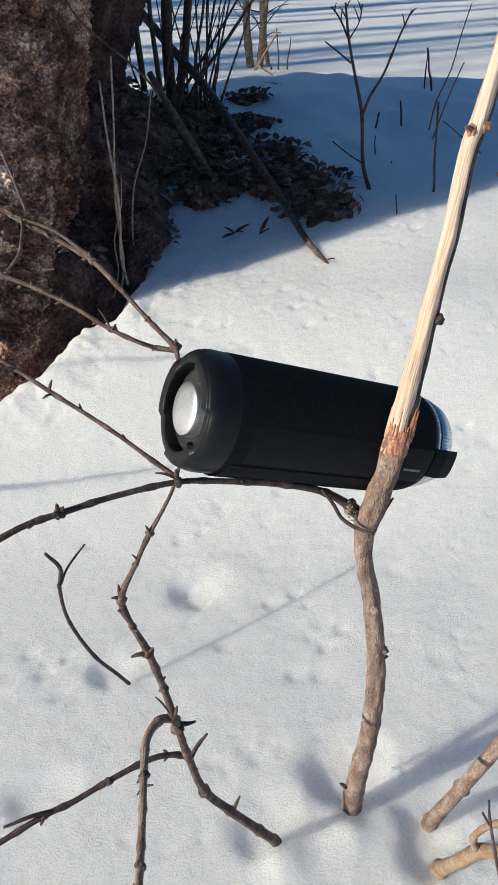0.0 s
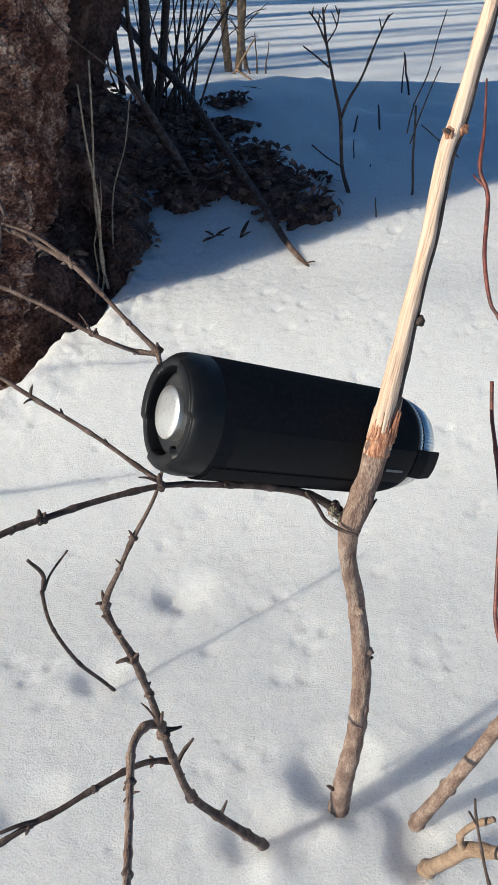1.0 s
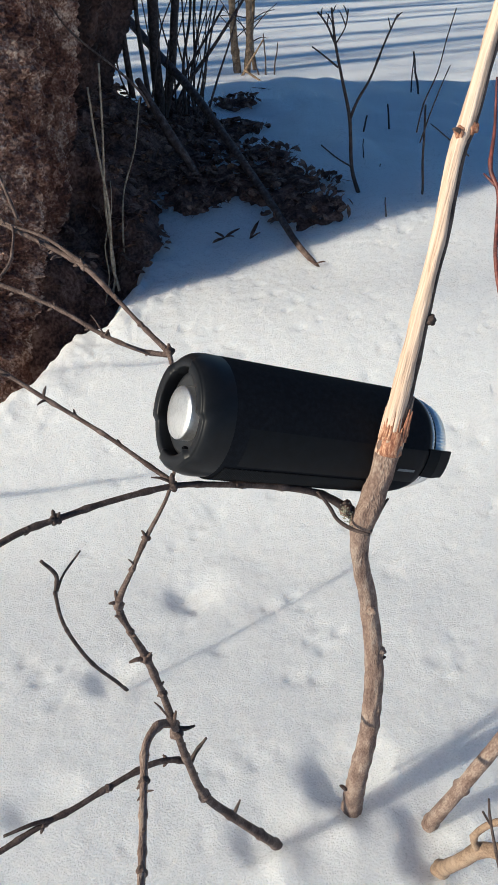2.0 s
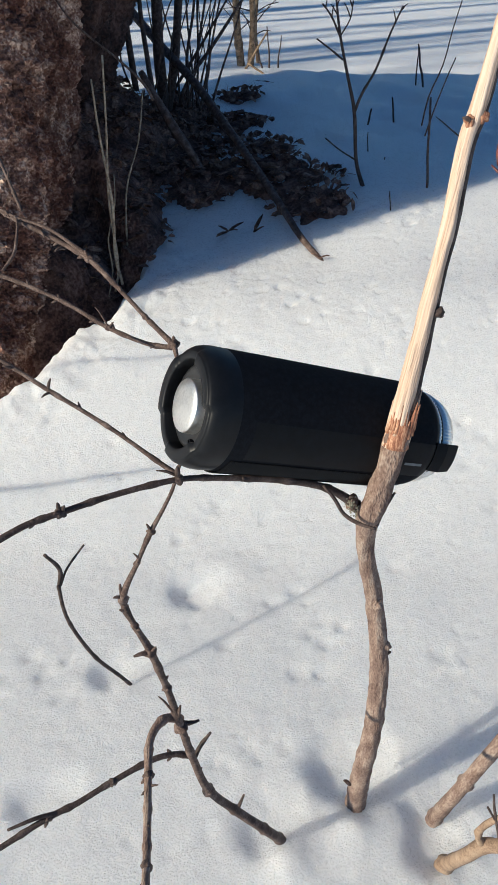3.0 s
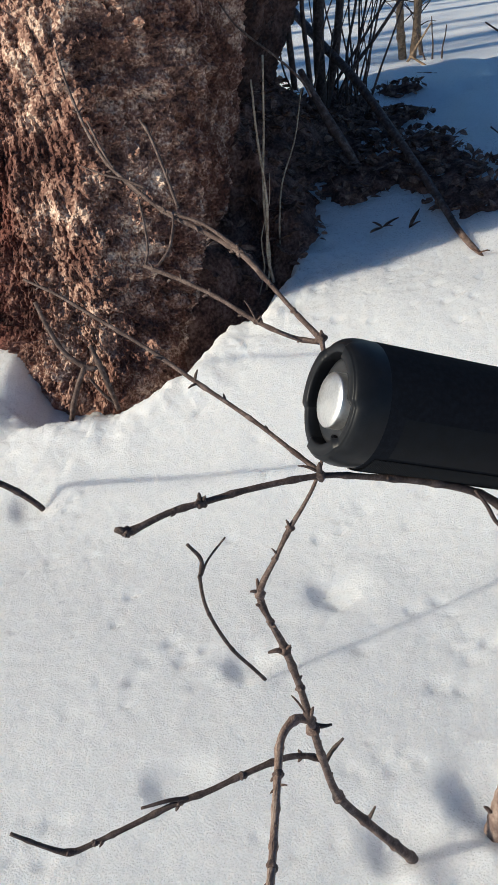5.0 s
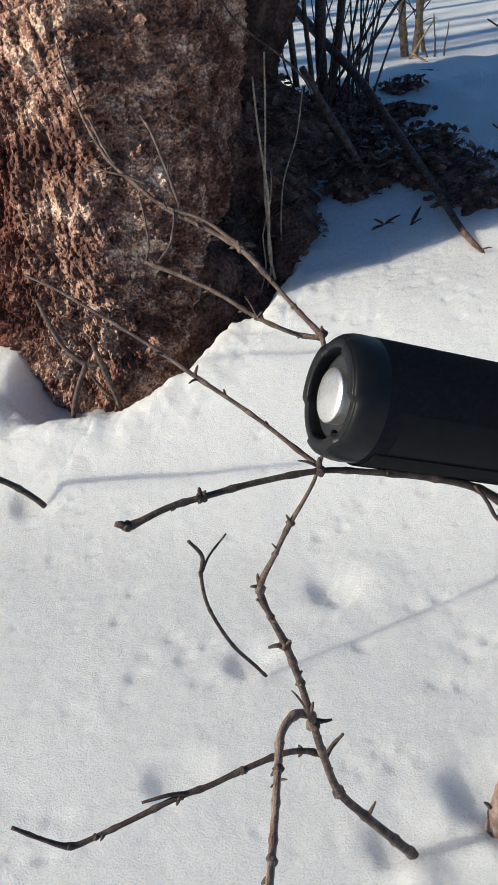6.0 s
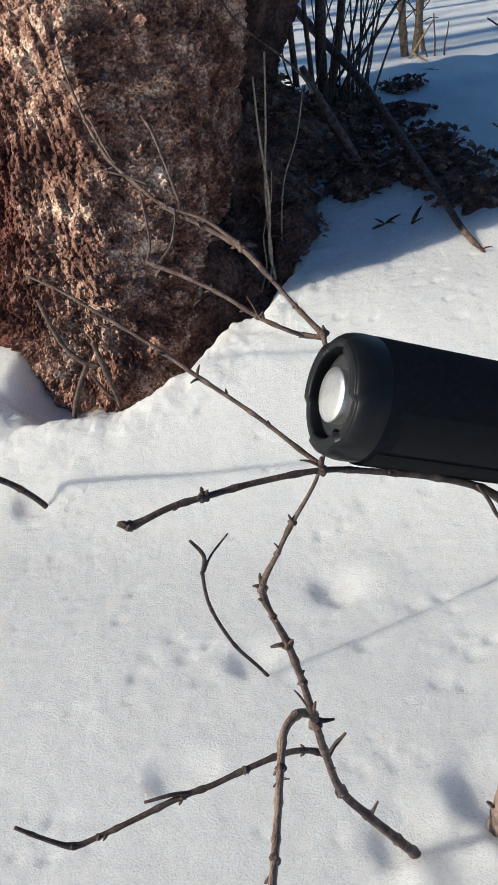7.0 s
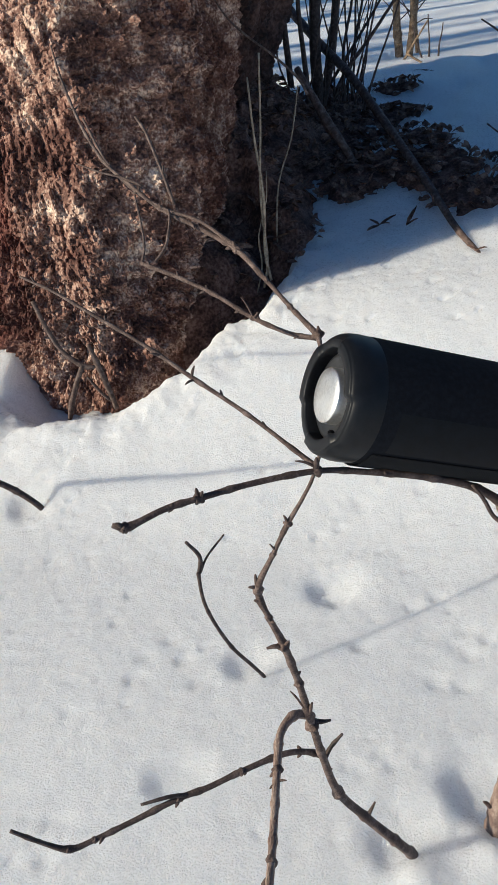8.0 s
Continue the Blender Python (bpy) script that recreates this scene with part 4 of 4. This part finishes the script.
branch("stem", ((-0.21, 2.45, 0.24, 0.0065), (-0.16, 2.45, 0.36, 0.0060), (-0.07, 2.45, 0.47, 0.0050), (0.03, 2.45, 0.60, 0.0038), (0.07, 2.45, 0.66, 0.0028)), bark_mid, crossing, sides=8, step=0.02, nodes=4)
stems(REEDS, "dry_reed", "thin dry straw-coloured stalk standing beside the trunk", "reed", "dry reeds", reed_straw, bend=0.03)
stems(STALKS, "dry_stalk", "thin dry weed stalk standing in shaded snow", "stalk", "dry stalks", bark_dark, bend=0.03)

# loose litter on the bare earth
rng = random.Random(77)
lv, lf = [], []
spots = np.random.RandomState(8).uniform((-0.55, 1.35), (0.35, 2.9), (5000, 2))
masks = earth_mask(spots[:, 0], spots[:, 1])
lifts = ground_height(spots[:, 0], spots[:, 1]) - 0.004 + 0.05 * np.minimum(masks, 0.35) + 0.42 * step01(-0.05, -0.75, spots[:, 0]) * step01(0.1, 0.8, masks)
for (x, y), m, z in zip(spots.tolist(), masks.tolist(), lifts.tolist()):
    if m < 0.03:
        continue
    stick = rng.random() < 0.3
    ln, wd = (rng.uniform(0.02, 0.06), rng.uniform(0.001, 0.002)) if stick else (rng.uniform(0.014, 0.042), rng.uniform(0.008, 0.022))
    turn = Euler((rng.gauss(0, 0.45), rng.gauss(0, 0.45), rng.uniform(0, 6.28))).to_matrix()
    o = len(lv)
    for u, v, w in ((-1, 0, 0), (-0.3, -1, 0.15), (0.5, -0.8, 0.1), (1, 0, 0.0), (0.4, 0.9, 0.12), (-0.4, 0.8, 0.2)):
        q = turn @ Vector((u * ln * 0.5, v * wd * 0.5, w * wd))
        lv.append((x + q.x, y + q.y, z + 0.010 + q.z))
    lf.append((o, o + 1, o + 2, o + 3, o + 4, o + 5))
leaf_brown = material("leaf_brown", (0.17, 0.098, 0.068), rough=0.9, dark=(0.05, 0.028, 0.02), light=(0.34, 0.22, 0.155), scale=30, fine=200, bump=0.4, depth=0.002)
leaves = link_mesh("leaf_litter", lv, lf, leaf_brown, smooth=False)
tagged(leaves, "scattered dead brown leaves and bits of twig on earth", "litter", kind="stuff")


def debris(name, label, at, blades):
    """A few dry blades that lie crossed on the snow."""
    x, y = at
    ob = thing(name, label, "leaf")
    z = on_ground(x, y)
    for k, (a, ln, w, tilt) in enumerate(blades):
        d = Vector((math.cos(a), math.sin(a), tilt)) * ln
        s = Vector((-math.sin(a), math.cos(a), 0)) * w
        c0 = Vector((x, y, z + 0.006))
        bm = bmesh.new()
        rows = []
        for f, k2, b in ((-0.5, 0.2, 0.0), (-0.2, 1.0, 0.003), (0.2, 0.8, 0.004), (0.5, 0.1, 0.002)):
            p = c0 + d * (f + 0.5) + Vector((0, 0, b))
            rows.append([bm.verts.new(p - s * k2), bm.verts.new(p + Vector((0, 0, 0.002))), bm.verts.new(p + s * k2)])
        for r0, r1 in zip(rows, rows[1:]):
            for j in range(2):
                bm.faces.new((r0[j], r0[j + 1], r1[j + 1], r1[j]))
        bmesh.ops.solidify(bm, geom=bm.faces[:], thickness=0.0012)
        part("blade", bm, leaf_brown, ob)


debris("dry_leaf", "curled dry brown leaf lying on shaded snow", (-0.027, 1.549), ((0.5, 0.04, 0.006, 0.3), (2.4, 0.03, 0.005, 0.1), (-2.2, 0.045, 0.007, -0.02), (-0.5, 0.025, 0.005, 0.2)))
debris("dry_leaf", "narrow dry leaf standing out of shaded snow", (0.030, 1.54), ((1.1, 0.05, 0.005, 0.5), (0.6, 0.03, 0.004, 0.2)))
debris("fallen_twig", "short dark twig lying on sunlit snow", (0.17, 1.43), ((0.0, 0.02, 0.004, 0.1), (2.8, 0.02, 0.003, 0.2)))

# a pale seed tuft caught on the bark
tuft = thing("seed_tuft", "tiny pale seed tuft lying on earth beside the trunk", "seed")
rng = random.Random(3)
for k in range(11):
    d = Vector((rng.uniform(-1, 1), rng.uniform(-1, 0.1), rng.uniform(-1, 1))).normalized() * rng.uniform(0.006, 0.014)
    a = Vector(TUFT)
    branch("hair", ((*a, 0.0007), (*(a + d * 0.6 + Vector((0, 0, 0.001))), 0.0006), (*(a + d), 0.0003)), reed_straw, tuft, sides=5, step=0.004)

# bare trees outside the view, whose shadows stripe the field
field_trees = [(-14.0, -4.0, 0.17), (-15.5, -2.6, 0.12), (-12.5, -0.6, 0.20), (-16.0, 0.3, 0.15), (-13.5, 2.6, 0.22), (-15.0, 5.0, 0.18), (-18.0, 6.5, 0.3), (-14.5, 9.5, 0.26)]
rng = random.Random(33)
for k in range(34):
    sx, sy, far = rng.uniform(0.0, 2.5), 4.9 + 13.0 * (k + rng.random()) / 34, rng.uniform(11, 24)
    field_trees.append((sx - far * math.cos(az), sy - far * math.sin(az), rng.uniform(0.03, 0.07) * (1 + sy / 6)))
for k, (tx, ty, tr) in enumerate(field_trees):
    rnd = random.Random(k + 50)
    tree = thing("field_tree", "tall bare tree at the edge of the snowy field", "tree", "field trees")
    sway = [(tx + rnd.uniform(-0.2, 0.2), ty + rnd.uniform(-0.2, 0.2), z, tr * (1 - z / 15.0)) for z in (-0.2, 2, 4, 6, 8, 10, 12, 13.5)]
    branch("trunk", sway, far_bark, tree, step=0.3, sides=9, seed=k)
    for n in range(9):
        z0, a = rnd.uniform(3.5, 12.5), rnd.uniform(0, 2 * math.pi)
        ln = rnd.uniform(0.5, 1.3)
        p0 = Vector((tx, ty, z0))
        p1 = p0 + Vector((math.cos(a) * ln * 0.5, math.sin(a) * ln * 0.5, ln * 0.4))
        p2 = p0 + Vector((math.cos(a) * ln * 0.9, math.sin(a) * ln * 0.9, ln * 1.0))
        branch("limb", ((*p0, tr * 0.3), (*p1, tr * 0.2), (*p2, tr * 0.06)), far_bark, tree, step=0.25, sides=6, seed=n)

# ---------------------------------------------------------------- loudspeaker
speaker = thing("portable_speaker", "black cylindrical portable loudspeaker resting in the shrub fork", "speaker")
ax = Vector((0.8535, 0.3425, -0.3928)).normalized()
up = (Vector((0, 0, 1)) - ax * ax.z).normalized()
ay = up.cross(ax)
SPEAKER = Matrix((ax, ay, up)).transposed().to_4x4()
SPEAKER.translation = Vector((-0.0372, 0.3453, 0.5549))
speaker.matrix_world = SPEAKER


def turned(profile, sides=96, a0=0.0, a1=2 * math.pi, wave=None):
    """Verts and faces of a profile of (x, r) turned about x; wave(x, r, a) may shift x and r."""
    whole = abs(a1 - a0 - 2 * math.pi) < 1e-6
    n = sides if whole else sides + 1
    verts, faces = [], []
    for k in range(n):
        a = a0 + (a1 - a0) * k / sides
        for x, r in profile:
            if wave:
                x, r = wave(x, r, a)
            verts.append((x, -r * math.sin(a), r * math.cos(a)))
    m = len(profile)
    for k in range(n if whole else n - 1):
        o, p = k * m, (k + 1) % n * m
        for j in range(m - 1):
            faces.append((o + j, o + j + 1, p + j + 1, p + j))
    return verts, faces


R0 = 0.0375
RAD = math.pi / 180


def lobes(x, r, a):
    """Three raised lobes on the front lip."""
    d = (math.degrees(a) + 20) % 120
    k = float(step01(8, 16, np.float64(d)) * (1 - step01(78, 86, np.float64(d))))
    if x < 0.0035 and r > 0.024:
        return x - 0.0020 * k, r - 0.0018 * k * (1 if r < 0.0305 else 0)
    return x, r


def ribbed(x, r, a):
    return x, r + 0.0005 * math.sin(a * 150 + x * 1700)


def knurl(x, r, a):
    return x, r + 0.0005 * math.sin(a * 84)


gloss = material("soft_touch", (0.009, 0.0102, 0.013), rough=0.5, dark=(0.008, 0.009, 0.011), light=(0.010, 0.0115, 0.015), scale=150, fine=900, bump=0.05, depth=0.0002, spec=0.1)
roll = material("roll_rubber", (0.024, 0.025, 0.028), rough=0.36, dark=(0.018, 0.019, 0.022), light=(0.03, 0.031, 0.035), scale=150, fine=900, bump=0.05, depth=0.0002, spec=0.5)
print_grey = material("print_grey", (0.16, 0.17, 0.18), rough=0.6, bump=0)
cap_rubber = rubber
link_mesh("fabric_sleeve", *turned([(0.014, R0 - 0.0004), (0.022, R0), (0.060, R0), (0.120, R0), (0.160, R0), (0.168, R0 - 0.0004), (0.173, R0 - 0.0014), (0.176, R0 - 0.0030)]), fabric, speaker, "black woven fabric")
cap = link_mesh("end_cap", *turned([(0.021, R0 - 0.0002), (0.012, R0), (0.008, R0 - 0.0003), (0.0045, R0 - 0.0012), (0.0022, R0 - 0.0026), (0.0012, R0 - 0.0037), (0.0009, R0 - 0.0041), (0.0003, R0 - 0.0044),
                              (0.0, R0 - 0.0048), (0.0, R0 - 0.0090), (0.0003, R0 - 0.0095), (0.0010, R0 - 0.0099), (0.0040, R0 - 0.0103), (0.010, R0 - 0.0108)], 192, wave=lobes), cap_rubber, speaker, "black moulded rubber")
link_mesh("surround", *turned([(0.010, R0 - 0.0100), (0.0085, R0 - 0.0108), (0.0066, R0 - 0.0118), (0.0056, R0 - 0.0132), (0.0056, R0 - 0.0146), (0.0066, R0 - 0.0166), (0.0078, 0.0175), (0.0080, 0.0150)]), roll, cap, "dark grey rubber roll")
link_mesh("radiator_disc", *turned([(0.0080, 0.0166), (0.0010, 0.0164), (0.0002, 0.0158), (-0.0004, 0.011), (-0.0008, 0.005), (-0.0009, 0.0)]), metal, cap, "bright brushed metal")
tab = bmesh.new()
bmesh.ops.create_cube(tab, size=1, matrix=Matrix.Translation((0.0005, -0.0235 * math.sin(118 * RAD) - 0.004, 0.0275 * math.cos(118 * RAD))) @ pose(0, 0, 0, 118 - 90, 0, 0) @ Matrix.Diagonal((0.004, 0.009, 0.003, 1)))
bmesh.ops.bevel(tab, geom=tab.edges[:], offset=0.0008, segments=2, affect="EDGES")
part("rim_tab", tab, cap_rubber, cap)
link_mesh("front_panel", *turned([(0.018, R0 - 0.0006), (0.034, R0 + 0.0002), (0.100, R0 + 0.0003), (0.168, R0 + 0.0003), (0.174, R0 - 0.0010), (0.1765, R0 - 0.003)], 40, 68 * RAD, 108 * RAD), gloss, speaker, "smooth black control strip")
link_mesh("logo_bar", *turned([(0.150, R0 + 0.0010), (0.158, R0 + 0.0010), (0.1655, R0 + 0.0008)], 6, 90 * RAD, 93 * RAD), print_grey, speaker, "small grey printed mark")
link_mesh("grille_strip", *turned([(0.022 + 0.0012 * k, R0 + 0.0008) for k in range(110)], 150, 111 * RAD, 160 * RAD, wave=ribbed), rubber, speaker, "fine ribbed black grille")
back = link_mesh("back_cap", *turned([(0.172, R0 - 0.003), (0.1745, R0 - 0.0020), (0.1775, R0 - 0.0030), (0.1785, R0 - 0.0042), (0.1785, R0 - 0.0065)], 168), rubber, speaker, "black rubber")
link_mesh("thin_ring", *turned([(0.1782, R0 - 0.0046), (0.1790, R0 - 0.0036), (0.1806, R0 - 0.0040), (0.1808, R0 - 0.0066)], 252, wave=knurl), metal, back, "knurled silver ring")
link_mesh("dark_groove", *turned([(0.1808, R0 - 0.0056), (0.1835, R0 - 0.0054), (0.1840, R0 - 0.0075)], 96), rubber, back)
link_mesh("silver_ring", *turned([(0.1836, R0 - 0.0062), (0.1845, R0 - 0.0046), (0.1950, R0 - 0.0080), (0.1985, R0 - 0.0105), (0.1985, 0.0)], 252, wave=knurl), metal, back, "knurled silver ring")
strap = bmesh.new()
for k in range(9):
    a = (66 + 33 * k / 8) * RAD
    for x, r in ((0.1745, R0 - 0.0006), (0.1840, R0 + 0.0004), (0.1955, R0 - 0.0016), (0.1960, R0 - 0.0036), (0.1850, R0 - 0.0024), (0.1745, R0 - 0.004)):
        strap.verts.new((x, -r * math.sin(a), r * math.cos(a)))
strap.verts.ensure_lookup_table()
for k in range(8):
    for j in range(6):
        o = k * 6
        strap.faces.new([strap.verts[i] for i in (o + j, o + (j + 1) % 6, o + 6 + (j + 1) % 6, o + 6 + j)])
strap.faces.new([strap.verts[i] for i in range(6)])
strap.faces.new([strap.verts[48 + i] for i in range(6)])
bmesh.ops.bevel(strap, geom=[e for e in strap.edges if e.calc_face_angle(0) > 0.6], offset=0.0007, segments=2, affect="EDGES")
part("strap_loop", strap, gloss, speaker, "black rubber strap holder")
